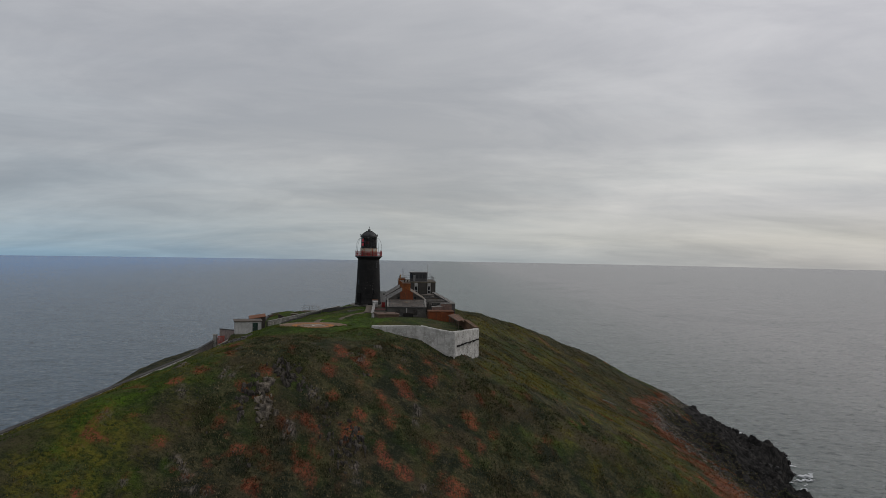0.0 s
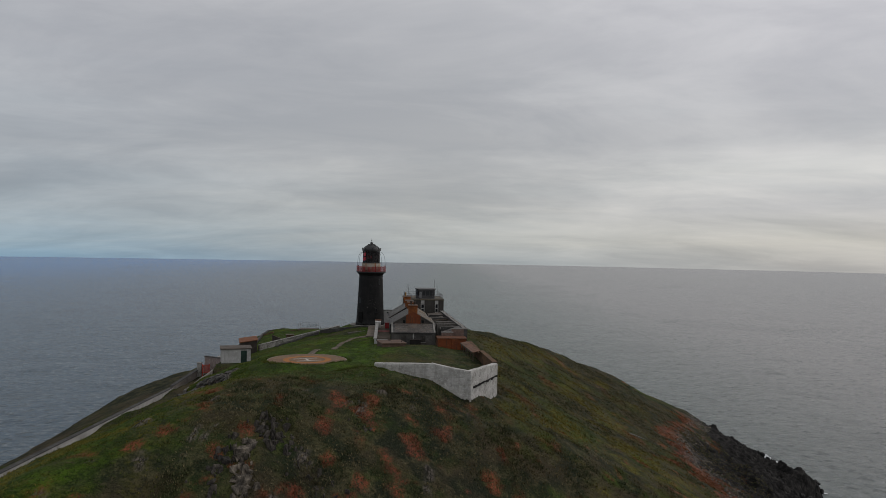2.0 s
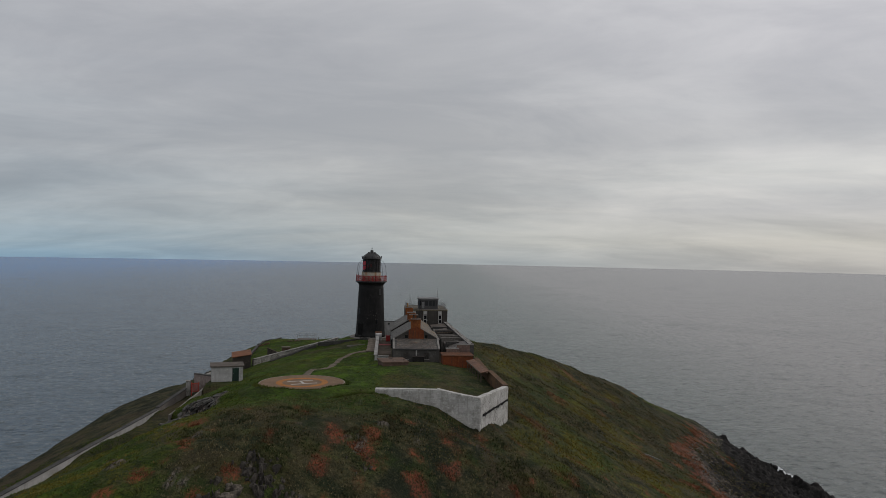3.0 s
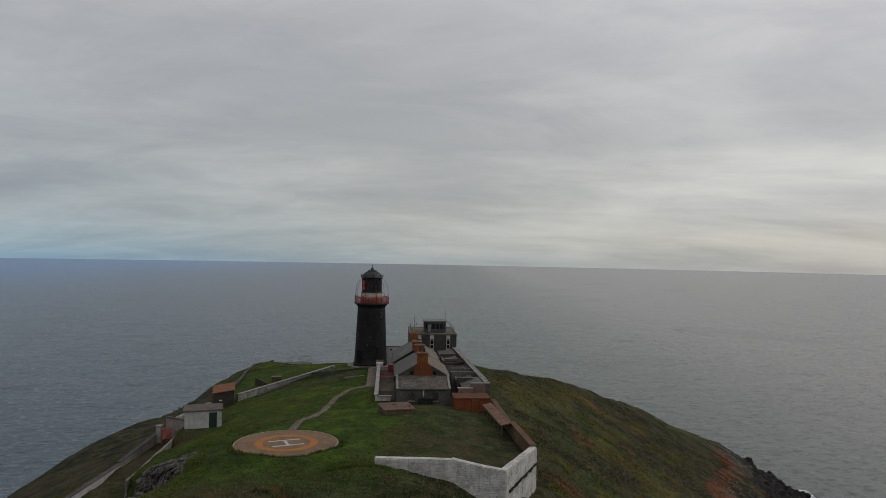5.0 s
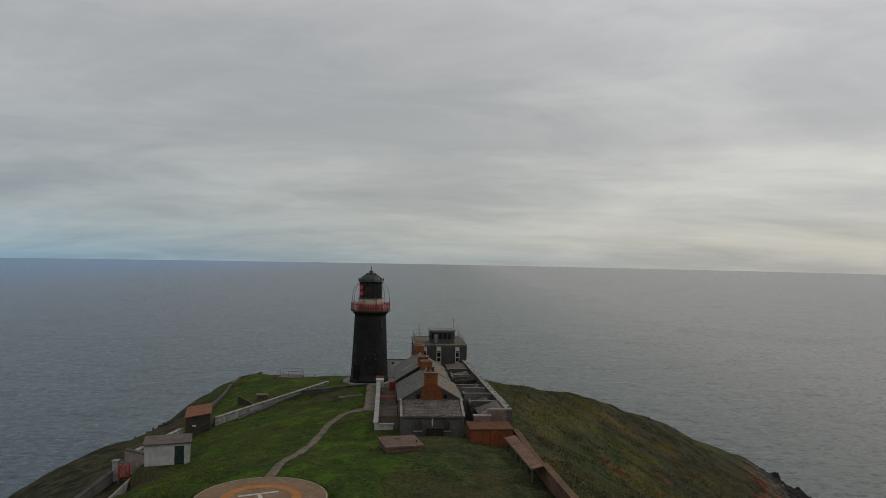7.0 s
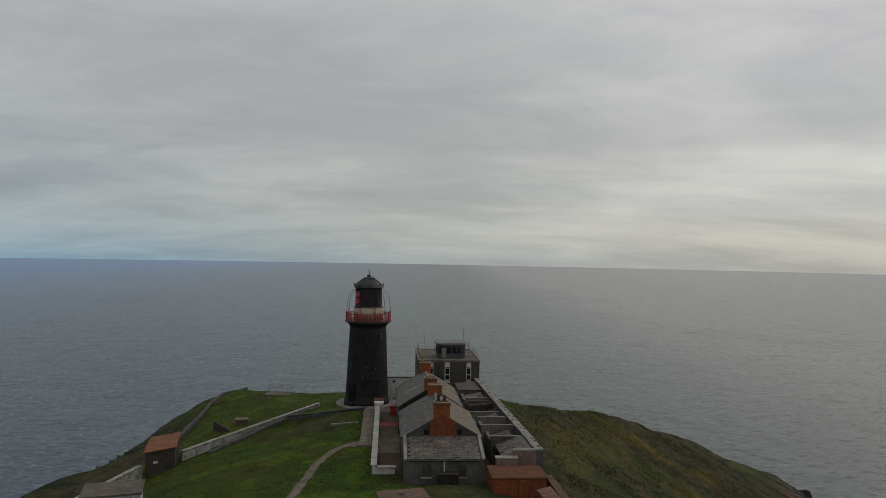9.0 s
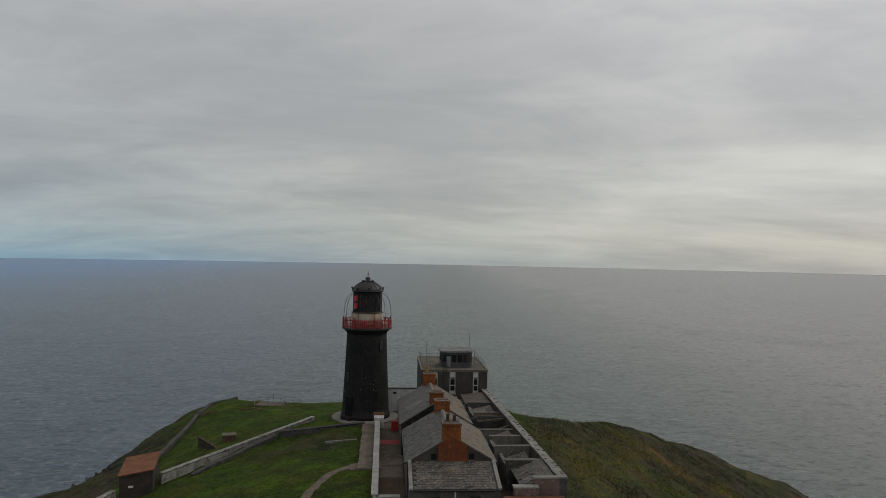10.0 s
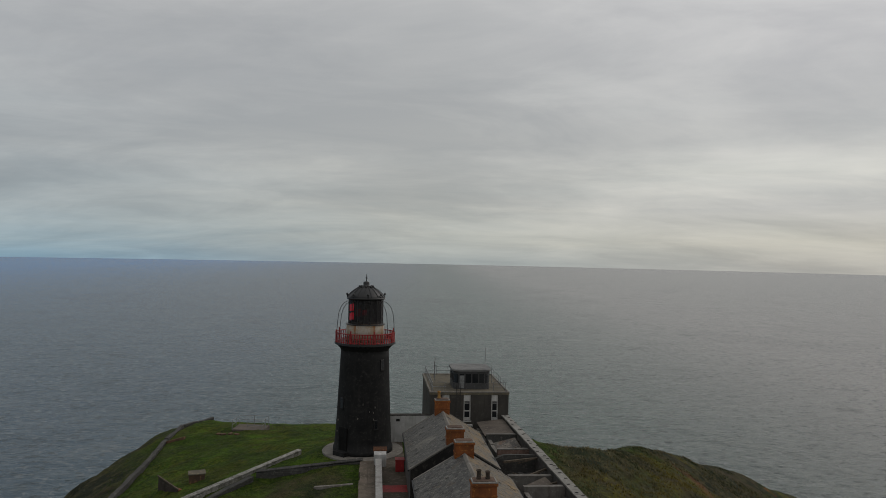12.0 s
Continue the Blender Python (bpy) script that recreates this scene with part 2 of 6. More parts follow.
M["revetment"] = weathered("grey_revetment_stone", (0.125, 0.120, 0.108), (0.040, 0.039, 0.036), (0.24, 0.23, 0.205), 1.3, 0.95, 0.15, 0, (0, 0, 0), 0.7)
M["stained_roof"] = weathered("rust_red_stained_roof", (0.120, 0.048, 0.024), (0.060, 0.034, 0.022), (0.20, 0.085, 0.036), 1.2, 0.9, 0.2)
M["plaster"] = weathered("stained_store_plaster", (0.165, 0.155, 0.140), (0.095, 0.088, 0.078), (0.23, 0.22, 0.205), 0.8, 0.9, 0.2, 0.5, (0.07, 0.06, 0.05))
M["pink_plaster"] = weathered("pinkish_stained_plaster", (0.19, 0.125, 0.10), (0.12, 0.085, 0.072), (0.27, 0.20, 0.17), 0.9, 0.9, 0.2, 0.5, (0.10, 0.07, 0.06))
M["near_black"] = weathered("near_black_wall", (0.024, 0.022, 0.020), (0.013, 0.013, 0.013), (0.045, 0.04, 0.035), 0.7, 0.9, 0.15)
M["dark_opening"] = weathered("dark_interior_boards", (0.012, 0.012, 0.012), (0.007, 0.007, 0.007), (0.02, 0.02, 0.018), 1.0, 0.9, 0.1)
M["clay"] = weathered("dark_clay_pot", (0.06, 0.045, 0.035), (0.035, 0.03, 0.025), (0.10, 0.07, 0.05), 2.0, 0.85, 0.2)
M["yellow_pot"] = weathered("yellow_clay_pot", (0.34, 0.19, 0.06), (0.22, 0.11, 0.04), (0.42, 0.26, 0.10), 2.0, 0.85, 0.2)


def slate(name, base, dark, light, lichen, amount, warm=(0.105, 0.078, 0.050)):
    s = Shade(name, 0.62, 0.0, 0.35)
    c = s.mix(s.each(), base, dark)
    c = s.mix(s.step(s.noise(1.3, 5, 0.65), 0.50, 0.75), c, light)
    c = s.mix(s.step(s.noise(0.55, 6, 0.7), 0.66 - amount, 0.92 - amount), c, lichen)
    c = s.mix(s.math("MULTIPLY", s.step(s.noise(5.0, 6, 0.78), 0.53, 0.61), 0.9), c, lichen)
    c = s.mix(s.math("MULTIPLY", s.step(s.noise(0.9, 6, 0.72), 0.56, 0.66), 0.55), c, warm)
    c = s.mix(s.math("MULTIPLY", s.step(s.noise(2.6, 6, 0.7), 0.55, 0.64), 0.85), c, (0.022, 0.021, 0.020))
    s.colour(c)
    s.bump(s.noise(9.0, 5, 0.6), 0.5, 0.02)
    return s.mat


M["slate"] = slate("grey_slate", (0.090, 0.088, 0.082), (0.040, 0.039, 0.037), (0.145, 0.140, 0.128), (0.205, 0.195, 0.165), 0.12)
M["slate_lichen"] = slate("yellow_lichened_slate", (0.105, 0.095, 0.077), (0.066, 0.060, 0.050), (0.145, 0.130, 0.102), (0.200, 0.125, 0.045), 0.21, (0.18, 0.090, 0.026))
M["slate_mixed"] = slate("brown_mottled_slate", (0.095, 0.085, 0.075), (0.040, 0.038, 0.036), (0.15, 0.135, 0.12), (0.23, 0.20, 0.16), 0.14, (0.14, 0.075, 0.04))
M["slate_dark"] = slate("dark_broken_slate", (0.075, 0.074, 0.070), (0.05, 0.05, 0.048), (0.12, 0.118, 0.11), (0.14, 0.13, 0.11), 0.12)

# glass
g = Shade("window_glass", 0.06, 0.0, 0.5)
g.colour((0.012, 0.014, 0.016))
M["glass"] = g.mat
g = Shade("dark_lantern_glass", 0.12, 0.0, 0.5)
g.bsdf.inputs["Transmission Weight"].default_value = 0.93
g.bsdf.inputs["IOR"].default_value = 1.10
g.colour((0.24, 0.23, 0.23))
M["dark_glass"] = g.mat
g = Shade("red_glass", 0.15, 0.0, 0.5)
g.colour((0.60, 0.012, 0.022))
M["red_glass"] = g.mat

# helipad: grey screed, with marks of their own
M["pad"] = weathered("helipad_screed", (0.185, 0.120, 0.074), (0.130, 0.086, 0.054), (0.225, 0.160, 0.108), 0.5, 0.9, 0.2)
M["pad_rim"] = weathered("helipad_white_rim", (0.30, 0.27, 0.23), (0.15, 0.13, 0.10), (0.40, 0.38, 0.35), 1.5, 0.85, 0.2)
M["pad_yellow"] = weathered("worn_orange_marking", (0.34, 0.140, 0.035), (0.25, 0.105, 0.035), (0.40, 0.19, 0.055), 0.9, 0.85, 0.2)
M["pad_white"] = weathered("worn_white_marking", (0.45, 0.42, 0.37), (0.30, 0.275, 0.24), (0.52, 0.50, 0.47), 0.9, 0.85, 0.2)

# turf, heath, rock and bare red earth of the island
s = Shade("island_turf", 0.95, 0.0, 0.1)
fine, mid_n, wide = s.noise(2.6, 6, 0.68), s.noise(0.55, 5, 0.6), s.noise(0.16, 4, 0.55)
wisp = s.noise(1.5, 6, 0.72, (1.0, 2.2, 1.0), 0.6)
turf = s.mix(s.step(fine, 0.35, 0.68), (0.020, 0.040, 0.0055), (0.056, 0.098, 0.0105))
turf = s.mix(s.math("MULTIPLY", s.step(wide, 0.45, 0.65), 0.6), turf, (0.056, 0.058, 0.0125))
lush = s.noise(0.33, 6, 0.66)
turf = s.mix(s.math("MULTIPLY", s.step(lush, 0.52, 0.64), 0.75), turf, (0.070, 0.132, 0.010))
turf = s.mix(s.math("MULTIPLY", s.step(lush, 0.48, 0.36), 0.75), turf, (0.020, 0.030, 0.008))
dry = s.mix(s.step(fine, 0.35, 0.68), (0.032, 0.034, 0.018), (0.100, 0.088, 0.046))
heath = s.mix(s.step(mid_n, 0.40, 0.56), dry, (0.018, 0.023, 0.014))
heath = s.mix(s.math("MULTIPLY", s.step(wide, 0.48, 0.64), 0.65), heath, (0.074, 0.055, 0.034))
c = s.mix(s.attr("green"), heath, turf)
blade = s.noise(7.5, 5, 0.7, (1.0, 1.0, 0.5))
c = s.mix(s.math("MULTIPLY", s.step(blade, 0.52, 0.70), 0.65), c, s.mix(s.attr("green"), (0.090, 0.080, 0.044), (0.086, 0.128, 0.018)))
c = s.mix(s.math("MULTIPLY", s.step(blade, 0.48, 0.36), 0.85), c, (0.010, 0.014, 0.005))
c = s.mix(s.math("MULTIPLY", s.attr("gold"), s.math("MULTIPLY", s.step(mid_n, 0.36, 0.62), s.step(fine, 0.36, 0.60))), c, (0.128, 0.118, 0.018))
c = s.mix(s.math("MULTIPLY", s.step(wisp, 0.56, 0.68), 0.55), c, (0.125, 0.105, 0.060))
c = s.mix(s.math("MULTIPLY", s.attr("rust"), s.math("MULTIPLY", s.step(s.noise(4.4, 6, 0.78, (1.5, 0.8, 1.0)), 0.43, 0.55), 0.96)), c, s.mix(s.step(mid_n, 0.4, 0.6), (0.255, 0.072, 0.038), (0.150, 0.052, 0.034)))
rock_c = s.mix(s.step(s.noise(2.2, 6, 0.75, (2.4, 0.8, 0.5)), 0.42, 0.60), (0.020, 0.018, 0.017), (0.205, 0.175, 0.150))
c = s.mix(s.attr("rock"), c, rock_c)
c = s.mix(s.attr("cliff"), c, s.mix(s.step(s.noise(0.8, 6, 0.7), 0.42, 0.78), (0.011, 0.0108, 0.0105), (0.070, 0.065, 0.060)))
s.colour(c)
s.bump(s.noise(3.2, 7, 0.75), 1.0, 0.24)
s.bump(s.noise(0.9, 4, 0.6), 0.7, 0.30)
M["turf"] = s.mat

s = Shade("sea_rock", 0.7, 0.0, 0.35)
s.colour(s.mix(s.step(s.noise(0.9, 6, 0.7), 0.4, 0.75), (0.010, 0.0098, 0.010), (0.042, 0.039, 0.036)))
s.bump(s.noise(2.0, 6, 0.7), 1.0, 0.3)
M["sea_rock"] = s.mat
s = Shade("outcrop_rock", 0.9, 0.0, 0.2)
c = s.mix(s.step(s.noise(1.1, 6, 0.7, (1.6, 1.6, 0.6)), 0.35, 0.7), (0.040, 0.034, 0.027), (0.350, 0.300, 0.235))
c = s.mix(s.step(s.noise(0.5, 5, 0.65), 0.56, 0.75), c, (0.13, 0.085, 0.055))
s.colour(s.mix(s.math("MULTIPLY", s.each(), 0.45), c, (0.060, 0.056, 0.050)))
s.bump(s.noise(3.5, 6, 0.75, (1.8, 1.8, 0.5)), 1.0, 0.30)
M["pale_rock"] = s.mat
s = Shade("dark_outcrop_rock", 0.9, 0.0, 0.2)
c = s.mix(s.step(s.noise(1.3, 6, 0.7, (1.8, 1.8, 0.5)), 0.35, 0.7), (0.022, 0.020, 0.018), (0.135, 0.118, 0.098))
s.colour(s.mix(s.math("MULTIPLY", s.each(), 0.5), c, (0.040, 0.037, 0.034)))
s.bump(s.noise(3.5, 6, 0.75, (1.8, 1.8, 0.5)), 1.0, 0.30)
M["outcrop"] = s.mat


def blades(name, a, b, c2):
    s = Shade(name, 0.9, 0.0, 0.1)
    c = s.mix(s.island(), a, b)
    c = s.mix(s.step(s.noise(0.35, 4, 0.6), 0.48, 0.66), c, c2)
    c = s.mix(s.math("MULTIPLY", s.attr("green"), 0.55), c, s.mix(s.island(), (0.034, 0.058, 0.010), (0.088, 0.120, 0.022)))
    c = s.mix(s.math("MULTIPLY", s.attr("gold"), 0.75), c, s.mix(s.island(), (0.120, 0.095, 0.016), (0.210, 0.160, 0.032)))
    s.colour(s.mix(s.math("MULTIPLY", s.attr("rust"), 0.80), c, s.mix(s.island(), (0.120, 0.045, 0.026), (0.260, 0.085, 0.044))))
    return s.mat


M["tussock"] = blades("dry_grass_blades", (0.064, 0.058, 0.031), (0.225, 0.185, 0.105), (0.105, 0.085, 0.040))
M["heather"] = blades("dark_heather_leaves", (0.030, 0.040, 0.020), (0.072, 0.080, 0.040), (0.082, 0.068, 0.038))
M["green_tuft"] = blades("green_grass_blades", (0.032, 0.054, 0.012), (0.080, 0.110, 0.024), (0.115, 0.105, 0.028))

# sea: sky's reflection painted into the colour, bluer west under thinner cloud, paler east
s = Shade("sea_water", 0.16, 0.0, 0.32)
s.bsdf.inputs["IOR"].default_value = 1.33
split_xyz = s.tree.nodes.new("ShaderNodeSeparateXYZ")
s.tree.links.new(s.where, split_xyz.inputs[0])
sky_tinted_sea = s.mix(s.step(s.noise(0.008, 4, 0.55, (0.6, 1.0, 1)), 0.35, 0.68), (0.055, 0.086, 0.079), (0.066, 0.102, 0.092))
sky_tinted_sea = s.mix(s.step(split_xyz.outputs[0], 0.0, -150.0, 0.0, 0.85), sky_tinted_sea, (0.046, 0.077, 0.116))
sky_tinted_sea = s.mix(s.step(split_xyz.outputs[0], -150.0, -1500.0, 0.0, 0.95), sky_tinted_sea, (0.010, 0.165, 0.440))
sky_tinted_sea = s.mix(s.step(split_xyz.outputs[0], 10.0, 260.0, 0.0, 0.8), sky_tinted_sea, (0.262, 0.246, 0.240))
# wave light and shade painted in: pale on crests, dark in troughs
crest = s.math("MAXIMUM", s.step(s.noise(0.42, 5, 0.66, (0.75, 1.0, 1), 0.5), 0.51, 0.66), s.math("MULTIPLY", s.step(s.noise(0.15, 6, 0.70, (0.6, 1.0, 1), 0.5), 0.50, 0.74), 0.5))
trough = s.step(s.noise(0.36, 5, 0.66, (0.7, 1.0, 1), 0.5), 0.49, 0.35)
# swell and wind lanes, painted light and dark so they still read far out
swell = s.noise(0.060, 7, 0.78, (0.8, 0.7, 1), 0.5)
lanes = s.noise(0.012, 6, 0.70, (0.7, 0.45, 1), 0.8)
water = s.mix(s.math("MULTIPLY", crest, 0.70), sky_tinted_sea, (0.190, 0.208, 0.212))
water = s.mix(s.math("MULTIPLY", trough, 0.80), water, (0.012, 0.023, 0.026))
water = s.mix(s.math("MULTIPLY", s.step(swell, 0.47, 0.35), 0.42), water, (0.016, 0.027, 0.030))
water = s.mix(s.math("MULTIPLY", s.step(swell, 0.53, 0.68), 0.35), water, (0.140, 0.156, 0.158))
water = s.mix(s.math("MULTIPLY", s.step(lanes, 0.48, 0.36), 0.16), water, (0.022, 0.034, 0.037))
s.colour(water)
s.rough(0.24)
s.bump(s.noise(0.016, 5, 0.65, (0.8, 0.7, 1), 0.5), 1.0, 3.0)
s.bump(s.noise(0.05, 5, 0.65, (0.7, 0.8, 1), 0.5), 1.0, 1.6)
s.bump(s.noise(0.12, 3, 0.5, (0.6, 1.0, 1), 0.5), 1.0, 0.75)
s.bump(s.noise(0.38, 5, 0.65, (0.65, 1.0, 1), 0.4), 1.0, 0.80)
s.bump(s.noise(1.1, 4, 0.6, (0.6, 1.0, 1), 0.3), 1.0, 0.26)
M["sea"] = s.mat
s = Shade("sea_foam", 0.9, 0.0, 0.2)
s.colour(s.mix(s.noise(1.2, 5, 0.7), (0.45, 0.48, 0.49), (0.75, 0.77, 0.78)))
M["foam"] = s.mat

# ---- the island and the sea ----
B_ANGLE = radians(4.87)
B_ROT = Matrix.Rotation(B_ANGLE, 4, "Z")
STATION = Matrix.Translation((-10.0, 120.0, 0.0)) @ B_ROT


def at(u, v, z=0.0):
    """A place of the station's own square plan: u across, v along the houses."""
    return STATION @ Vector((u, v, z))


def smooth(a, b, x):
    t = np.clip((x - a) / (b - a), 0.0, 1.0)
    return t * t * (3 - 2 * t)


LATTICE = np.random.RandomState(11).rand(512, 512)


def value_noise(x, y):
    xi, yi = np.floor(x).astype(int), np.floor(y).astype(int)
    fx, fy = x - xi, y - yi
    fx, fy = fx * fx * (3 - 2 * fx), fy * fy * (3 - 2 * fy)
    a, b = LATTICE[xi % 512, yi % 512], LATTICE[(xi + 1) % 512, yi % 512]
    c, d = LATTICE[xi % 512, (yi + 1) % 512], LATTICE[(xi + 1) % 512, (yi + 1) % 512]
    return (a + (b - a) * fx) * (1 - fy) + (c + (d - c) * fx) * fy


def fbm(x, y, scale, octaves=4, gain=0.5):
    total, amp, norm = 0.0, 1.0, 0.0
    for k in range(octaves):
        total = total + amp * value_noise(x / scale * 2 ** k + 17.3 * k, y / scale * 2 ** k + 5.9 * k)
        norm, amp = norm + amp, amp * gain
    return total / norm - 0.5


# the walled lawn in front of the station, corner by corner
LAWN = [(-9.3, 88.7), (1.0, 87.9), (4.4, 96.3), (3.3, 104.5), (1.9, 117.0), (-12.0, 117.0)]


def inside(poly, x, y):
    """Metres to the nearest side, positive within a convex outline."""
    d = np.full(np.shape(x), 1e9)
    for (x0, y0), (x1, y1) in zip(poly, poly[1:] + poly[:1]):
        n = math.hypot(x1 - x0, y1 - y0)
        d = np.minimum(d, ((x1 - x0) * (y - y0) - (y1 - y0) * (x - x0)) / n)
    return d


REVET = [(-32.3, 86.0), (-26.9, 86.0), (-26.2, 97.4), (-31.6, 97.4)]
YARD = [tuple(at(u, v)[:2]) for u, v in ((-2.4, -5.0), (11.2, -5.0), (10.6, 41.0), (-2.4, 41.0))]
LANE = [(-37.6, 97.0), (-33.2, 97.0), (-34.6, 119.0), (-37.6, 119.0)]
HOLLOW = [(-37.6, 87.0), (-33.0, 83.5), (-26.2, 88.0), (-25.3, 92.3), (-33.0, 96.9), (-37.6, 97.6)]
TERRACE = [(-34.4, 110.5), (-29.0, 112.2), (-30.6, 118.5), (-35.0, 117.0)]
PAD = (-17.85, 95.6, 47.55)


def shape(x, y):
    """Height of the bare land above the sea, without its small bumps."""
    inner = smooth(-16, -4, x)
    top = 47.45 - 0.011 * (y - 95) - (0.145 - 0.11 * inner) * np.maximum(y - 146, 0)
    east = 47.0 - 0.50 * (x - (-2.0 + 7.5 * smooth(125, 185, y)))
    west = 47.0 - 0.46 * ((-25.0 - 2.0 * smooth(95, 125, y) - 4.0 * smooth(138, 168, y)) - x)
    bluff = 33.0 - 0.95 * (-60.0 - x)
    front = 47.0 - 0.56 * (73.0 + 0.95 * np.maximum(x + 16, 0) + 0.62 * np.minimum(x + 16, 0) - y)
    east_rim = 163.5 - 9.0 * np.exp(-((x - 5) / 8.0) ** 2) + 0.42 * np.maximum(x - 10, 0)
    rear = 42.0 * (1 - inner) + 46.0 * inner - 0.75 * (y - (177.0 * (1 - inner) + east_rim * inner))
    meadow = 46.95 - 0.20 * (-17.5 - x) + 5.0 * (1 - smooth(94, 112, y))
    k = 1.1
    z = -k * np.log(sum(np.exp(-np.clip(p, -60, 60) / k) for p in (top, east, west, bluff, meadow, front, rear)))
    # the east shore stands as a black cliff with a spur into the sea
    shore = 81.0 + 0.9 * np.clip(y - 172, 0, 18) - 0.10 * np.maximum(172 - y, 0)
    z = np.where(x > 40, np.minimum(z, 2.0 * (shore - x) + 2.5 * fbm(x, y, 7.0)), z)
    z = z + 3.2 * np.exp(-((x - 85) / 7.0) ** 2 - ((y - 186) / 6.5) ** 2)
    # the foot of the slopes breaks off as a low cliff
    z = np.where(z < 9, 9 - (9 - z) * (1 + 0.10 * np.maximum(9 - z, 0)), z)
    return np.maximum(z, -8.0)


def shelf(x, y):
    """Height at which turf gives way to bare sea rock."""
    return 11.0 + (13.4 - 0.16 * np.clip(y - 152, 0, 70)) * smooth(15, 32, x)


def front_face(x, y):
    return smooth(88, 79, y - 0.75 * np.maximum(x + 10, 0)) * smooth(-34, -27, x)


def rock_mask(x, y):
    """Where rock breaks through the heath of the front slope."""
    near = np.exp(-((x + 15.5) / 3.2) ** 2 - ((y - 67.5) / 4.5) ** 2) + 0.8 * np.exp(-((x + 8.2) / 1.6) ** 2 - ((y - 66.0) / 3.0) ** 2)
    return smooth(0.12, 0.20, fbm(x * 2.4 + 7, y * 0.9 + 41, 3.0, 5, 0.62) + 0.14 * near - 0.08) * front_face(x, y) * smooth(6, -4, x)


def calm(x, y):
    """1 on trodden and built ground, 0 on open land."""
    pad = 1 - smooth(4.8, 7.5, np.hypot(x - PAD[0], y - PAD[1]))
    return np.maximum.reduce([pad, smooth(-1.5, 1.0, inside(YARD, x, y)), 1 - smooth(3.5, 6.0, np.hypot(x + 16, y - 146))])


def land(x, y):
    x, y = np.asarray(x, float), np.asarray(y, float)
    z = shape(x, y)
    rough_low = smooth(2.0, -7.0, z - shelf(x, y))
    crag = rock_mask(x, y) * (1 - calm(x, y))
    z = z + (1 - calm(x, y)) * (1.1 * fbm(x, y, 9.0) + 0.55 * fbm(x + 50, y, 2.6) + 0.22 * fbm(x, y + 70, 0.8, 3))
    z = z + rough_low * (9.0 * np.abs(fbm(x + 200, y, 10.0, 5, 0.6)) - 2.6 + 4.5 * np.abs(fbm(x, y + 300, 3.0, 4, 0.65)) + 1.6 * np.abs(fbm(x + 60, y, 1.1, 3, 0.6)))
    z = z + crag * (1.6 * np.abs(fbm(x * 1.5 + 11, y * 0.6, 3.0, 4, 0.6)) + 0.9 * np.abs(fbm(x * 2.2, y * 1.2 + 31, 1.1, 3, 0.6)) - 0.15)
    z = z - 0.8 * np.exp(-((x - 0.6) ** 2 + (y - 86.6) ** 2) / 7.0) - 0.6 * np.exp(-((x - 5.2) ** 2 + (y - 93.5) ** 2) / 9.0)
    z = z + 0.9 * np.exp(-((x + 39.5) / 5.5) ** 2 - ((y - 171) / 8.0) ** 2)
    z = z - 0.56 * np.maximum(-47.5 - x, 0) * smooth(148, 158, y) * smooth(196, 182, y)
    z = z + 1.8 * np.exp(-((x + 57) / 7.0) ** 2 - ((y - 138) / 14.0) ** 2)
    z = z + 0.9 * np.exp(-((x - 42) / 10.0) ** 2 - ((y - 191) / 9.0) ** 2) + 0.6 * np.exp(-((x - 8) / 5.0) ** 2 - ((y - 157) / 5.0) ** 2)
    z = z + 0.62 * np.exp(-((x + 9.8) / 2.8) ** 2 - ((y - 87.0) / 2.4) ** 2)
    foot = 1 - smooth(3.8, 6.5, np.hypot(x + 16, y - 146))
    z = z * (1 - foot) + foot * 46.60
    lawn = smooth(0.12, 0.42, inside(LAWN, x, y))
    z = z * (1 - lawn) + lawn * (47.15 + 0.010 * (100 - y) - 0.75 * smooth(-5, 4, x) + 0.25 * fbm(x, y, 4.0))
    z = z + 0.70 * np.exp(-((x + 7.5) / 8.0) ** 2 - ((y - 106) / 6.0) ** 2)
    yard = smooth(-0.2, 0.3, inside(YARD, x, y))
    z = z * (1 - yard) + yard * np.minimum(np.maximum(z, 46.55), 46.6)
    hollow = smooth(0.0, 1.6, inside(HOLLOW, x, y) + 1.4 * (y > 91.5) * smooth(-37, -33, x))
    z = z * (1 - hollow) + hollow * np.minimum(z, 40.7 + 0.55 * np.maximum(x + 33.5, 0))
    shed = smooth(-0.6, 0.6, inside(TERRACE, x, y))
    z = z * (1 - shed) + shed * 44.05
    lane = smooth(-0.3, 0.3, inside(LANE, x, y))
    z = z * (1 - lane) + lane * np.minimum(z, 41.2 + 0.09 * np.maximum(y - 108, 0))
    pad = 1 - smooth(4.7, 6.2, np.hypot(x - PAD[0], y - PAD[1]))
    z = z * (1 - pad) + pad * (PAD[2] - 0.12)
    out = np.hypot(x - PAD[0], y - PAD[1])
    z = z + (0.36 + 0.5 * fbm(x, y, 1.6, 3)) * smooth(4.35, 4.9, out) * smooth(7.5, 5.4, out) * smooth(95.2, 92.6, y - 0.12 * (x - PAD[0]))
    return z


def ground_at(x, y):
    return float(land(np.array([x]), np.array([y]))[0])


def graded(lo, hi, a, b, fine, coarse):
    """Coordinates from lo to hi, fine between a and b."""
    out, p = [], lo
    while p < hi:
        out.append(p)
        away = max(a - p, p - b, 0.0)
        p += fine + (coarse - fine) * min(away / 40.0, 1.0)
    return np.array(out + [hi])


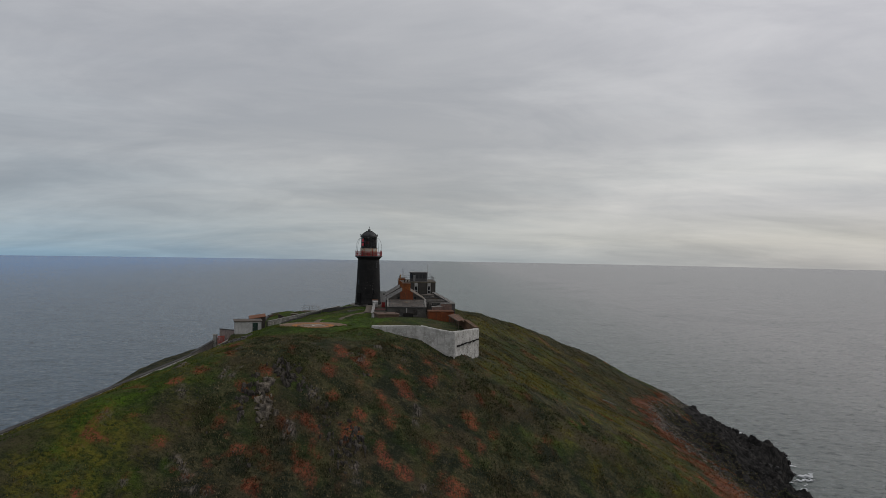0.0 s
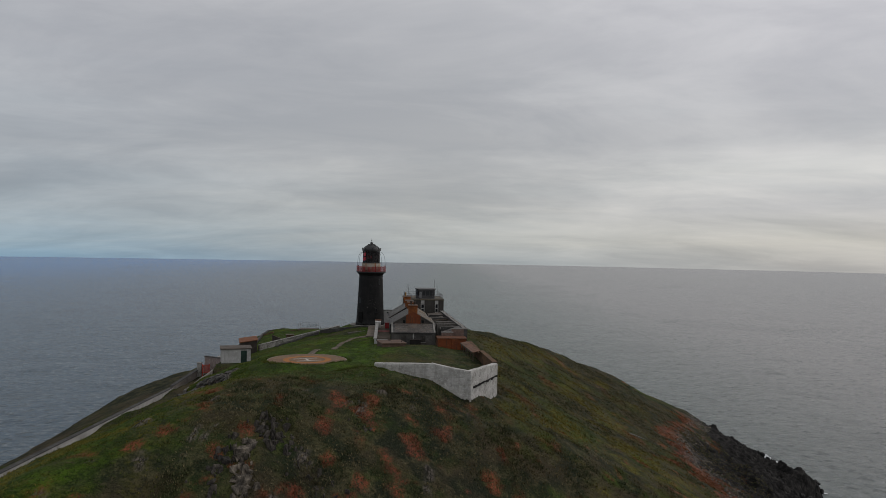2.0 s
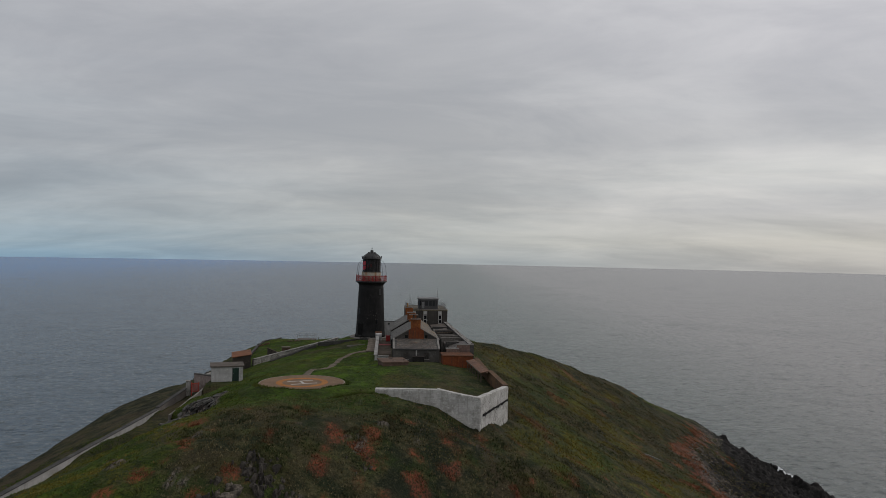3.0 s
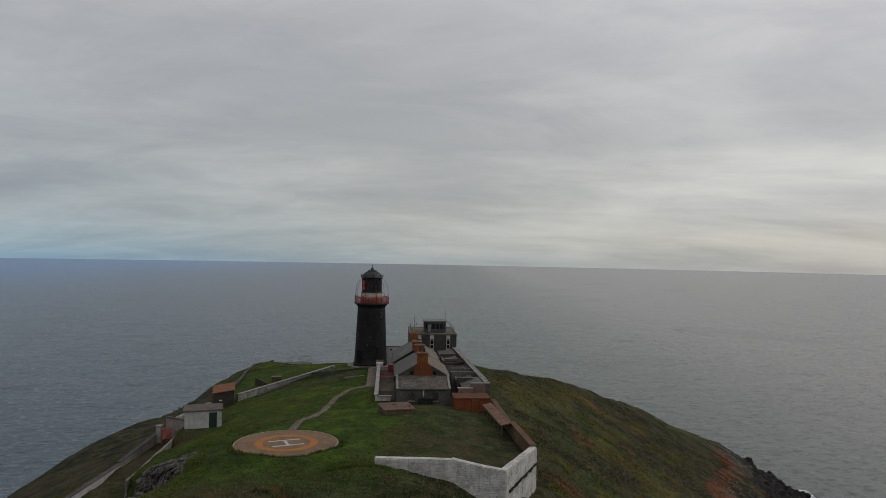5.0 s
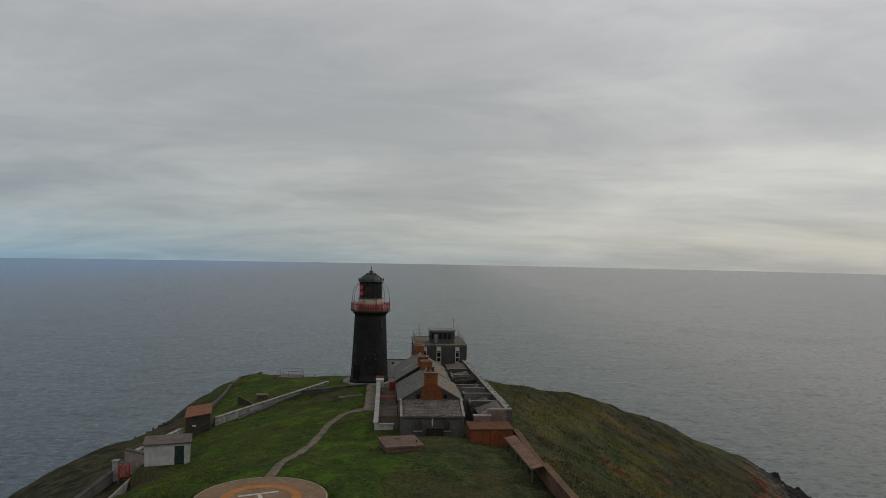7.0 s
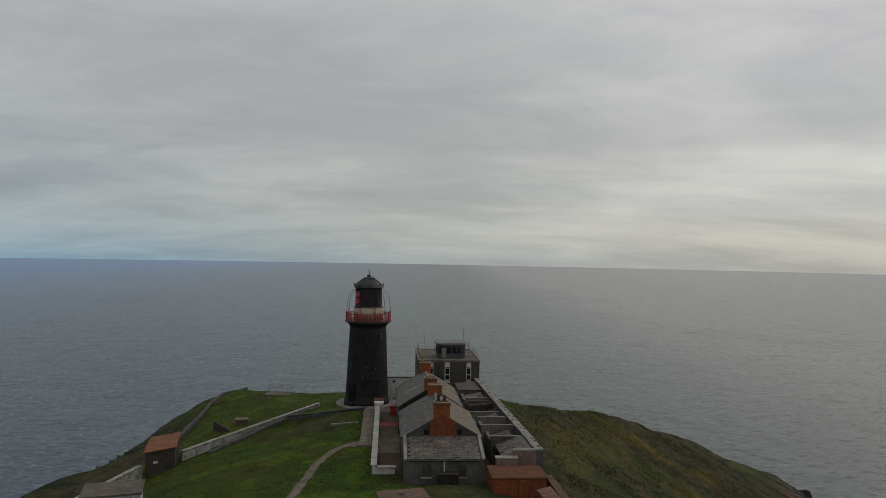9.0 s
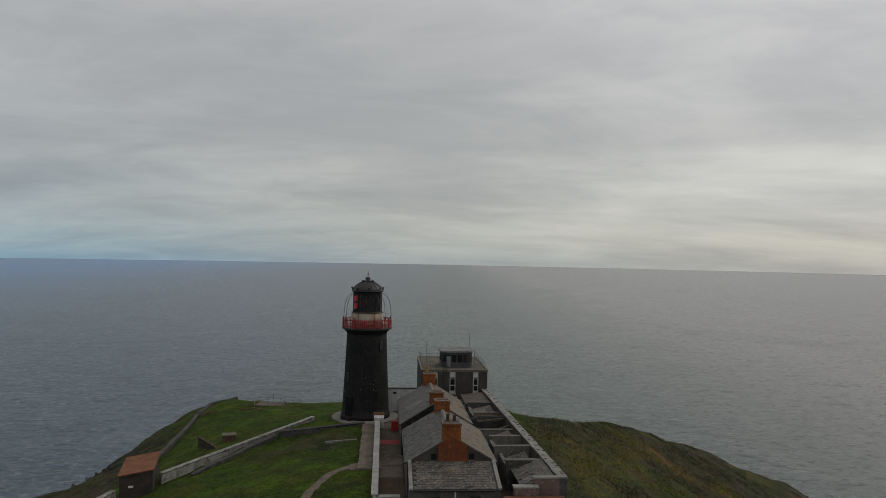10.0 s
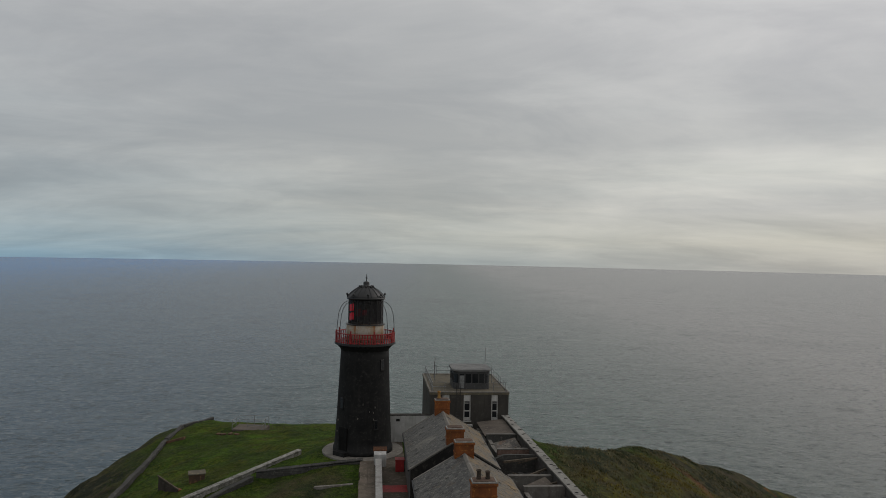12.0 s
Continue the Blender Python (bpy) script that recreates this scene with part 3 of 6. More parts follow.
def sheet(name, xs, ys, height):
    gx, gy = np.meshgrid(xs, ys)
    co = np.stack([gx, gy, height(gx, gy)], -1).reshape(-1, 3)
    n, m = len(xs), len(ys)
    i = (np.arange(m - 1)[:, None] * n + np.arange(n - 1)[None, :]).reshape(-1)
    faces = np.stack([i, i + 1, i + n + 1, i + n], -1)
    me = bpy.data.meshes.new(name)
    me.vertices.add(len(co))
    me.vertices.foreach_set("co", co.astype(np.float32).ravel())
    me.loops.add(faces.size)
    me.loops.foreach_set("vertex_index", faces.astype(np.int32).ravel())
    me.polygons.add(len(faces))
    me.polygons.foreach_set("loop_start", np.arange(0, faces.size, 4, dtype=np.int32))
    me.polygons.foreach_set("use_smooth", np.ones(len(faces), bool))
    me.update()
    me.validate()
    return me, co


# bare red earth shows in patches on the front slope
SCARS = [(-17.6, 69.7), (-11.8, 73.1), (-11.0, 70.8), (-12.8, 66.5), (-19.0, 67.0), (-14.7, 62.9), (-9.3, 66.9), (-8.3, 70.5), (-11.4, 77.8), (-9.2, 77.4), (-1.7, 79.5), (-4.6, 76.3), (3.7, 74.8), (2.1, 71.5), (-12.5, 61.8), (-18.6, 57.0), (-15.8, 58.2), (1.9, 68.0), (-3.5, 66.8), (-5.7, 67.0), (-16.0, 75.0), (-15.2, 65.7)]


def scars(x, y):
    total = 0.0
    for k, (sx, sy) in enumerate(SCARS):
        size = 0.55 + 0.45 * ((k * 0.618) % 1.0)
        total = total + np.exp(-((x - sx) / size) ** 2 - ((y - sy) / (1.25 * size)) ** 2)
    return np.clip(total, 0, 1)


DRY = [(-29.0, 131.0), (-15.5, 132.5), (-15.5, 141.5), (-23.5, 141.5)]
xs, ys = graded(-130, 125, -45, 100, 0.40, 1.3), graded(-70, 250, 55, 205, 0.38, 1.1)
me, co = sheet("ground", xs, ys, land)
X, Y, Z = co.T
n1, n2 = fbm(X, Y, 7.0, 5), fbm(X + 90, Y, 2.2, 4)
n3 = fbm(X + 13, Y * 0.7 + 77, 1.3, 4, 0.6)
face = front_face(X, Y)
low_edge = Z - shelf(X, Y)
attrs = {
    # mown turf on the crown and on the west bank, heath elsewhere
    "green": np.clip((1 - 0.72 * smooth(-13, -3, X + 9 * n1 + 4 * n2) * (Y < 118)) * (1 - 0.8 * smooth(0.5, 3.0, inside(DRY, X, Y) + 8 * n1 + 4 * n3)) * smooth(42.5, 45.0, Z + 3 * n1 + 3.0 * smooth(115, 132, Y)) * (1 - 0.9 * face) * (1 - 0.92 * smooth(-1, 5, X + 6 * n1)) + 0.60 * smooth(-24, -29, X + 9 * n1) * smooth(112, 96, Y) * smooth(40.5, 43.5, Z + 3 * n1) + 0.45 * smooth(-0.08, 0.15, n1 + 0.5 * n2) * smooth(0, 15, X) + 0.30 * smooth(0.02, 0.2, n2) * face + 0.45 * smooth(-0.05, 0.15, n1 + n2) * face * smooth(-17, -24, X), 0, 1),
    "gold": np.clip(0.95 * smooth(-0.02, 0.14, fbm(X * 0.9 + 33 - 0.2 * Y, Y * 0.8, 6.0, 5, 0.6)) * smooth(2, 8, X) * smooth(2, 9, low_edge) + 0.6 * smooth(-0.05, 0.1, n2) * (np.exp(-((X - 8) / 4.0) ** 2 - ((Y - 100) / 14.0) ** 2) + 1.6 * np.exp(-((X - 12.5 - 0.25 * (Y - 100)) / 2.6) ** 2 - ((Y - 102) / 9.0) ** 2)) + 0.35 * smooth(0.0, 0.16, n1 + 0.6 * n3) * smooth(88, 98, Y) * smooth(6, 0, X) + 0.95 * smooth(-0.14, 0.08, n1 + n3 * 0.9) * smooth(-20, -28, X) * smooth(92, 80, Y), 0, 1),
    "rust": np.clip(smooth(0.12, 0.24, n2 * 0.5 + n3 * 0.8 + 0.40 * scars(X, Y) - 0.05) * face + 0.22 * smooth(0.16, 0.22, n1 * 0.30 + n2 * 0.45 + n3 * 0.85) * face * smooth(14, 2, X) * smooth(-30, -22, X) + smooth(0.02, 0.13, n1 * 0.9 + n2 * 0.8 + n3 * 0.7 + 0.44 * np.exp(-((low_edge - 1.9) / 1.7) ** 2) - 0.12 - 0.10 * smooth(128, 150, Y)) * smooth(22, 32, X) * smooth(215, 195, Y) + 0.5 * smooth(0.12, 0.22, fbm(X * 0.8 + 71, Y * 0.6 + 0.5 * X, 6.5, 5, 0.62)) * smooth(3, 8, X) * smooth(5, 10, low_edge) + 0.10 * smooth(0.14, 0.24, n2 * 0.8 + n3 * 0.6 + 0.2 * n1) * smooth(-0.5, 0.5, inside(LAWN, X, Y)), 0, 1),
    "rock": np.clip(rock_mask(X, Y) + smooth(-0.2, 0.3, inside(REVET, X, Y) + n3) + 0.95 * smooth(-0.04, 0.08, n2 + 0.6 * n3) * np.exp(-((low_edge - 0.3) / 1.6) ** 2) * smooth(20, 30, X), 0, 1),
    "cliff": smooth(1.2, -1.2, low_edge + 7 * n1 + 3 * n2),
}
for key, values in attrs.items():
    me.attributes.new(key, "FLOAT", "POINT").data.foreach_set("value", values.astype(np.float32))
me.materials.append(M["turf"])
tagged(new("ground", me), "steep grassy island with heath, red earth and dark rock", "ground", kind="structure")

# the sea: one round sheet out to the horizon
bm = bmesh.new()
rings = [0.0, 60, 120, 200, 300, 450, 700, 1100, 1700, 2600, 3700, 4890]
last = None
for r in rings[1:]:
    ring = [bm.verts.new((r * math.cos(a), 40 + r * math.sin(a), 0.0)) for a in np.linspace(0, 2 * math.pi, 128, endpoint=False)]
    if last is None:
        bm.faces.new(ring)
    else:
        for i in range(128):
            bm.faces.new((last[i], ring[i], ring[(i + 1) % 128], last[(i + 1) % 128]))
    last = ring
me = bpy.data.meshes.new("water")
bm.to_mesh(me)
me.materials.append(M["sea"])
tagged(new("water", me), "grey rippled open sea out to the horizon", "sea", kind="structure")

# ---- tools for building things ----
def thing(name, label, category, m=None, group="", kind=""):
    ob = new(name)
    ob.empty_display_size = 0.3
    ob.matrix_world = m if m is not None else Matrix()
    return tagged(ob, label, category, group, kind)


def part(name, bm, material, parent, label=""):
    """One mesh object under a thing or a part, in the parent's own space."""
    me = bpy.data.meshes.new(name)
    bmesh.ops.recalc_face_normals(bm, faces=bm.faces)
    bm.to_mesh(me)
    bm.free()
    me.materials.append(M[material])
    return child(name, me, parent, label)


def child(name, me, parent, label="", m=None):
    ob = new(name, me)
    ob.parent = parent
    if m is not None:
        ob.matrix_local = m
    return tagged(ob, label) if label else ob


def station(u, v, z, turn=0.0):
    return STATION @ pose(u, v, z, 0, 0, turn)


def facing(a, b, z=0.0):
    """A pose at a whose x axis runs to b, on plan; and the run's length."""
    dx, dy = b[0] - a[0], b[1] - a[1]
    return Matrix.Translation((a[0], a[1], z)) @ Matrix.Rotation(math.atan2(dy, dx), 4, "Z"), math.hypot(dx, dy)


def bevelled(bm, width, segments=1):
    bmesh.ops.bevel(bm, geom=list(bm.edges), offset=width, segments=segments, affect="EDGES", clamp_overlap=True)
    return bm


def box(x0, x1, y0, y1, z0, z1, bevel=0.0, bm=None):
    own = bm is None
    bm = bmesh.new() if own else bm
    vs = [bm.verts.new((x, y, z)) for z in (z0, z1) for y in (y0, y1) for x in (x0, x1)]
    for f in ((0, 2, 3, 1), (4, 5, 7, 6), (0, 1, 5, 4), (2, 6, 7, 3), (0, 4, 6, 2), (1, 3, 7, 5)):
        bm.faces.new([vs[i] for i in f])
    if bevel and own:
        bevelled(bm, bevel)
    return bm


def turned(profile, n=48, bm=None, arc=(0, 2 * math.pi), cap=True):
    """A body of revolution about z from (radius, height) pairs."""
    bm = bm or bmesh.new()
    full = abs(arc[1] - arc[0] - 2 * math.pi) < 1e-6
    angles = np.linspace(arc[0], arc[1], n, endpoint=not full)
    rings = [[bm.verts.new((r * math.cos(a), r * math.sin(a), z)) for a in angles] for r, z in profile]
    m = len(angles)
    for lo, hi in zip(rings, rings[1:]):
        for i in range(m if full else m - 1):
            bm.faces.new((lo[i], lo[(i + 1) % m], hi[(i + 1) % m], hi[i]))
    if cap and full:
        bm.faces.new(rings[0])
        bm.faces.new(rings[-1])
    return bm


def smooth_faces(bm):
    for f in bm.faces:
        f.smooth = len(f.verts) == 4
    return bm


def prism(outline, depth, axis="y", start=0.0, bm=None):
    """A flat outline of (a, b) pairs carried along an axis: y takes (x, z), z takes (x, y), x takes (y, z)."""
    bm = bm or bmesh.new()
    place = {"y": lambda a, b, d: (a, d, b), "z": lambda a, b, d: (a, b, d), "x": lambda a, b, d: (d, a, b)}[axis]
    lo = [bm.verts.new(place(a, b, start)) for a, b in outline]
    hi = [bm.verts.new(place(a, b, start + depth)) for a, b in outline]
    bm.faces.new(lo)
    bm.faces.new(hi)
    for i in range(len(outline)):
        j = (i + 1) % len(outline)
        bm.faces.new((lo[i], lo[j], hi[j], hi[i]))
    return bm


def rod(points, radius, sides=6, bm=None):
    """A round bar along a line of points."""
    bm = bm or bmesh.new()
    pts = [Vector(p) for p in points]
    rings = []
    for i, p in enumerate(pts):
        t = (pts[min(i + 1, len(pts) - 1)] - pts[max(i - 1, 0)]).normalized()
        a = t.orthogonal().normalized() if not rings else (rings[-1][1] - t * rings[-1][1].dot(t)).normalized()
        b = t.cross(a)
        rings.append(([bm.verts.new(p + radius * (math.cos(k) * a + math.sin(k) * b)) for k in np.linspace(0, 2 * math.pi, sides, endpoint=False)], a))
    for (lo, _), (hi, _) in zip(rings, rings[1:]):
        for i in range(sides):
            bm.faces.new((lo[i], lo[(i + 1) % sides], hi[(i + 1) % sides], hi[i]))
    bm.faces.new(rings[0][0])
    bm.faces.new(rings[-1][0])
    return bm


def wall_with_holes(width, height, thick, holes, bm=None):
    """An upright wall along x, from y=0 back to y=thick, with oblong openings (x0, x1, z0, z1) through it."""
    bm = bm or bmesh.new()
    xs = sorted({0.0, width, *[h[0] for h in holes], *[h[1] for h in holes]})
    zs = sorted({0.0, height, *[h[2] for h in holes], *[h[3] for h in holes]})
    for x0, x1 in zip(xs, xs[1:]):
        for z0, z1 in zip(zs, zs[1:]):
            if not any(h[0] <= x0 and x1 <= h[1] and h[2] <= z0 and z1 <= h[3] for h in holes):
                box(x0, x1, 0, thick, z0, z1, bm=bm)
    bmesh.ops.remove_doubles(bm, verts=bm.verts, dist=1e-4)
    seen = {}
    for f in bm.faces:
        seen.setdefault(tuple(round(c, 3) for c in f.calc_center_median()), []).append(f)
    bmesh.ops.delete(bm, geom=[f for fs in seen.values() if len(fs) > 1 for f in fs], context="FACES_ONLY")
    return bm


def mesh_of(name, bm, material):
    me = bpy.data.meshes.new(name)
    bmesh.ops.recalc_face_normals(bm, faces=bm.faces)
    bm.to_mesh(me)
    bm.free()
    me.materials.append(M[material])
    return me


RND = random.Random(5)


def slates(parent, corner, across, up, width, length, material, w=0.42, h=0.30, apart=True, lost=0.0):
    """Slates laid in courses on a slope: from its lower corner, across along the eave and up the slope."""
    across, up = Vector(across).normalized(), Vector(up).normalized()
    normal = across.cross(up).normalized()
    if normal.z < 0:
        normal = -normal
    base = Matrix((across.to_4d(), up.to_4d(), normal.to_4d(), (0, 0, 0, 0))).transposed()
    base[3][3] = 1.0
    rows, cols = max(1, int(length / h)), max(1, int(width / w))
    hh, ww = length / rows, width / cols
    bm = box(0.006, ww - 0.006, 0, hh * 1.30, 0.0, 0.024)
    for v in bm.verts:
        if v.co.y > 0.1:
            v.co.z -= 0.018
    me = mesh_of("slate", bm, material)
    joined = bmesh.new()
    for r in range(rows):
        for c in range(cols):
            if RND.random() < lost:
                continue
            shift = 0.5 * ww * (r % 2)
            span = 1.0
            if r % 2 and c == cols - 1:
                span = 0.5
            m = base.copy()
            m.translation = Vector(corner) + across * (c * ww + shift) + up * (r * hh) + normal * (0.022 + RND.uniform(-0.004, 0.010))
            m = m @ Matrix.Rotation(RND.uniform(-0.012, 0.012), 4, "Z") @ Matrix.Diagonal((span, 1 if r < rows - 1 else 0.75, 1, 1))
            if apart:
                child("slate", me, parent, m=m)
            else:
                start = len(joined.verts)
                joined.from_mesh(me)
                joined.verts.ensure_lookup_table()
                for v in joined.verts[start:]:
                    v.co = m @ v.co
    if apart:
        joined.free()
    else:
        tagged(part("slating", joined, material, parent), kind="stuff")


def stones(parent, length, top, low, face, material, w=0.5, h=0.27, depth=0.10, name="stone"):
    """Courses of roughly squared stones proud of a wall face at y=face, from low(x) up to top(x)."""
    kinds = []
    for k in range(5):
        bm = box(-0.5, 0.5, -1.0, 0.0, -0.5, 0.5)
        for v in bm.verts:
            if v.co.y < -0.5:
                v.co.x *= RND.uniform(0.86, 0.98)
                v.co.z *= RND.uniform(0.80, 0.97)
                v.co.y *= RND.uniform(0.55, 1.0)
        kinds.append(mesh_of(name, bm, material))
    z = min(low(0.0), low(length / 2), low(length)) - 0.1
    while z < max(top(0.0), top(length)):
        x = -RND.uniform(0, w * 0.6)
        hh = h * RND.uniform(0.8, 1.2)
        while x < length:
            ww = w * RND.uniform(0.6, 1.4)
            mid = min(max(x + ww / 2, 0.02), length - 0.02)
            x0, x1 = max(x, 0.0), min(x + ww, length)
            if x1 - x0 > 0.08 and low(mid) - hh <= z and z + hh <= top(mid) + 0.02:
                child(name, RND.choice(kinds), parent, m=Matrix.Translation(((x0 + x1) / 2, face, z + hh / 2)) @ Matrix.Diagonal(((x1 - x0) * 0.985, depth * RND.uniform(0.5, 1.0), hh * 0.96, 1)))
            x += ww
        z += hh

# ---- the lighthouse ----
TOWER = (-16.0, 146.0)
BASE = 46.75


def lighthouse():
    t = thing("lighthouse", "round black-painted lighthouse with a red gallery and black lantern", "lighthouse", Matrix.Translation((*TOWER, BASE)))
    prof = [(2.72, 0.0), (2.72, 0.42), (2.63, 0.46)] + [(2.63 - 0.43 * (k / 12) ** 0.8, 0.46 + k * 0.735) for k in range(1, 13)]
    bm = smooth_faces(turned(prof, 64))
    part("tower", bm, "black_paint", t)
    # corbel and gallery floor
    part("corbel", smooth_faces(turned([(2.18, 9.16), (2.26, 9.36), (2.50, 9.60), (2.66, 9.74)], 64)), "black_paint", t)
    floor = part("gallery_floor", turned([(2.66, 9.743), (2.80, 9.78), (2.80, 9.94), (2.70, 9.96)], 64), "black_metal", t)
    rail = part("railing", smooth_faces(turned([(2.69, 10.78), (2.75, 10.78), (2.75, 10.86), (2.69, 10.86), (2.69, 10.78)], 64, cap=False)), "red_paint", t, "faded red painted gallery railing")
    for z in (10.02, 10.40):
        part("rail", smooth_faces(turned([(2.705, z), (2.735, z), (2.735, z + 0.045), (2.705, z + 0.045), (2.705, z)], 64, cap=False)), "red_paint", rail)
    # close-set flat bars: the lattice reads as a red band
    me = mesh_of("baluster", box(-0.011, 0.011, -0.050, 0.050, 9.961, 10.78), "red_paint")
    for k in range(72):
        a = 2 * math.pi * k / 72
        child("baluster", me, rail, m=Matrix.Rotation(a, 4, "Z") @ Matrix.Translation((2.72, 0, 0)))
    me = mesh_of("gallery_post", bevelled(box(-0.05, 0.05, -0.05, 0.05, 9.961, 11.12), 0.015), "red_paint")
    for k in range(8):
        child("gallery_post", me, rail, m=Matrix.Rotation(2 * math.pi * (k + 0.5) / 8, 4, "Z") @ Matrix.Translation((2.74, 0, 0)))
    # murette, lantern and dome
    murette = part("lantern_base", smooth_faces(turned([(1.74, 9.962), (1.74, 11.52), (1.68, 11.58), (1.60, 11.59)], 48)), "white_murette", t, "white lantern base streaked with orange rust")
    part("base_ring", smooth_faces(turned([(1.76, 11.52), (1.81, 11.55), (1.79, 11.61), (1.60, 11.61)], 48, cap=False)), "black_metal", murette)
    lantern = part("lantern_frame", smooth_faces(turned([(1.50, 13.80), (1.68, 13.82), (1.78, 13.90), (1.74, 14.02), (1.50, 14.02), (1.50, 13.80)], 48, cap=False)), "black_metal", t)
    n = 16
    astragal = mesh_of("astragal", box(-0.03, 0.03, -0.022, 0.022, 11.612, 13.80), "black_metal")
    pane = mesh_of("pane", box(-0.006, 0.006, -0.275, 0.275, 11.62, 13.79), "dark_glass")
    dark = mesh_of("blind_panel", box(-0.02, 0.02, -0.28, 0.28, 11.62, 13.79), "black_paint")
    for k in range(n):
        a = 2 * math.pi * k / n
        child("astragal", astragal, lantern, m=Matrix.Rotation(a, 4, "Z") @ Matrix.Translation((1.58, 0, 0)))
        b = a + math.pi / n
        # added black panels block the far glazing so no sky shows through
        if 0.0 < b < 3.14:
            child("blind_panel", dark, lantern, m=Matrix.Rotation(b, 4, "Z") @ Matrix.Translation((1.53, 0, 0)))
        else:
            p = child("pane", pane, lantern, m=Matrix.Rotation(b, 4, "Z") @ Matrix.Translation((1.55, 0, 0)))
            p.visible_shadow = False
    # red sector panes let into the landward glazing
    red_pane = mesh_of("red_pane", box(-0.006, 0.008, -0.17, 0.17, 0.0, 0.62), "red_glass")
    for a, z in ((214, 11.95), (214, 12.78), (226, 12.05), (226, 12.85)):
        tagged(child("red_pane", red_pane, lantern, m=Matrix.Rotation(radians(a), 4, "Z") @ Matrix.Translation((1.572, 0, z))), "red sector pane")
    # the optic with its red sector glass
    optic = part("optic", smooth_faces(turned([(0.34, 11.60), (0.30, 11.9), (0.62, 12.05), (0.78, 12.6), (0.62, 13.2), (0.3, 13.35)], 24)), "black_metal", t, "dark lens stand inside the lantern")
    for a0, z0, z1 in ((240, 12.35, 13.05), (262, 12.45, 12.95)):
        bm = turned([(1.50, z0), (1.50, z1)], 7, arc=(radians(a0), radians(a0 + 17)), cap=False)
        bmesh.ops.solidify(bm, geom=list(bm.faces), thickness=0.02)
        part("red_sector_glass", bm, "red_glass", optic, "red sector glass")
    dome = [(1.74, 14.02)] + [(1.74 - 1.44 * s, 14.05 + 0.98 * math.sin(1.42 * s ** 0.88) ) for s in np.linspace(0.02, 1.0, 12)]
    roof = part("dome", smooth_faces(turned(dome, 32)), "black_metal", t, "black ribbed lantern dome")
    rib = [(1.76 - 1.44 * s, 0, 14.06 + 0.985 * math.sin(1.42 * s ** 0.88)) for s in np.linspace(0.02, 1.0, 9)]
    me = mesh_of("rib", rod(rib, 0.03, 5), "black_metal")
    ball = mesh_of("knob", smooth_faces(turned([(0.03, 13.95), (0.035, 14.2), (0.085, 14.25), (0.10, 14.33), (0.06, 14.41), (0.01, 14.43)], 10)), "black_metal")
    for k in range(n):
        child("rib", me, roof, m=Matrix.Rotation(2 * math.pi * k / n, 4, "Z"))
        if k % 2 == 0:
            child("knob", ball, roof, m=Matrix.Rotation(2 * math.pi * (k + 0.5) / n, 4, "Z") @ Matrix.Translation((1.74, 0, 0)))
            child("knob", ball, roof, m=Matrix.Rotation(2 * math.pi * k / n, 4, "Z") @ Matrix.Translation((0.62, 0, 0.70)))
    part("vent", smooth_faces(turned([(0.40, 14.98), (0.30, 15.08), (0.28, 15.34), (0.28, 15.36), (0.28, 15.42), (0.10, 15.48), (0.05, 15.50)], 20)), "black_metal", roof)
    part("finial", smooth_faces(turned([(0.04, 15.48), (0.035, 15.70), (0.085, 15.76), (0.085, 15.82), (0.03, 15.88), (0.018, 16.12), (0.006, 16.20)], 10)), "black_metal", roof)
    # bowed stays from gallery to lantern eave
    for a in (-36, 4, 176, 216):
        reach = [(2.66, 0, 10.87), (2.62, 0, 11.6), (2.52, 0, 12.5), (2.34, 0, 13.05), (2.05, 0, 13.45), (1.66, 0, 13.66)]
        part("stay", rod([Matrix.Rotation(radians(a), 4, "Z") @ Vector(p) for p in reach], 0.026, 6), "black_metal", t)
    # slit windows, set in frames on the seaward and landward sides
    for a, z, h in ((-40, 7.55, 0.95), (-138, 4.1, 0.95), (-58, 2.35, 0.85)):
        r = 2.63 - 0.39 * min(max((z - 0.46) / 8.4, 0), 1) ** 0.8
        m = Matrix.Rotation(radians(a), 4, "Z") @ Matrix.Translation((r, 0, z))
        w = child("window", mesh_of("window", box(-0.10, 0.02, -0.22, 0.22, 0, h, 0.01), "black_metal"), t, m=m)
        part("pane", box(0.021, 0.03, -0.09, 0.09, 0.1, h - 0.1), "glass", w)
        part("window_sill", box(-0.02, 0.10, -0.26, 0.26, -0.08, -0.001, 0.01), "black_paint", w)
    m = Matrix.Rotation(radians(-128), 4, "Z") @ Matrix.Translation((2.60, 0, 0))
    d = child("door", mesh_of("door", box(-0.10, 0.06, -0.48, 0.48, 0.44, 2.45, 0.02), "dark_opening"), t, "black door at the tower foot", m=m)
    part("step", box(0.0, 0.55, -0.7, 0.7, 0.0, 0.40, 0.02), "black_paint", d)
    # small pale fixings on the shaft
    for a, z in ((-150, 2.9), (-151, 1.9), (-86, 4.55), (-72, 3.9), (-64, 3.8), (-60, 4.25), (-96, 3.3), (-64, 3.2)):
        r = 2.66 - 0.39 * min(max((z - 0.46) / 8.4, 0), 1) ** 0.8
        child("fixing", mesh_of("fixing", box(-0.05, 0.03, -0.02, 0.02, 0, 0.15), "concrete"), t, m=Matrix.Rotation(radians(a), 4, "Z") @ Matrix.Translation((r, 0, z)))
    return t


lighthouse()
a = thing("tower_apron", "pale round concrete apron round the lighthouse foot", "paving", Matrix.Translation((*TOWER, BASE)), kind="structure")
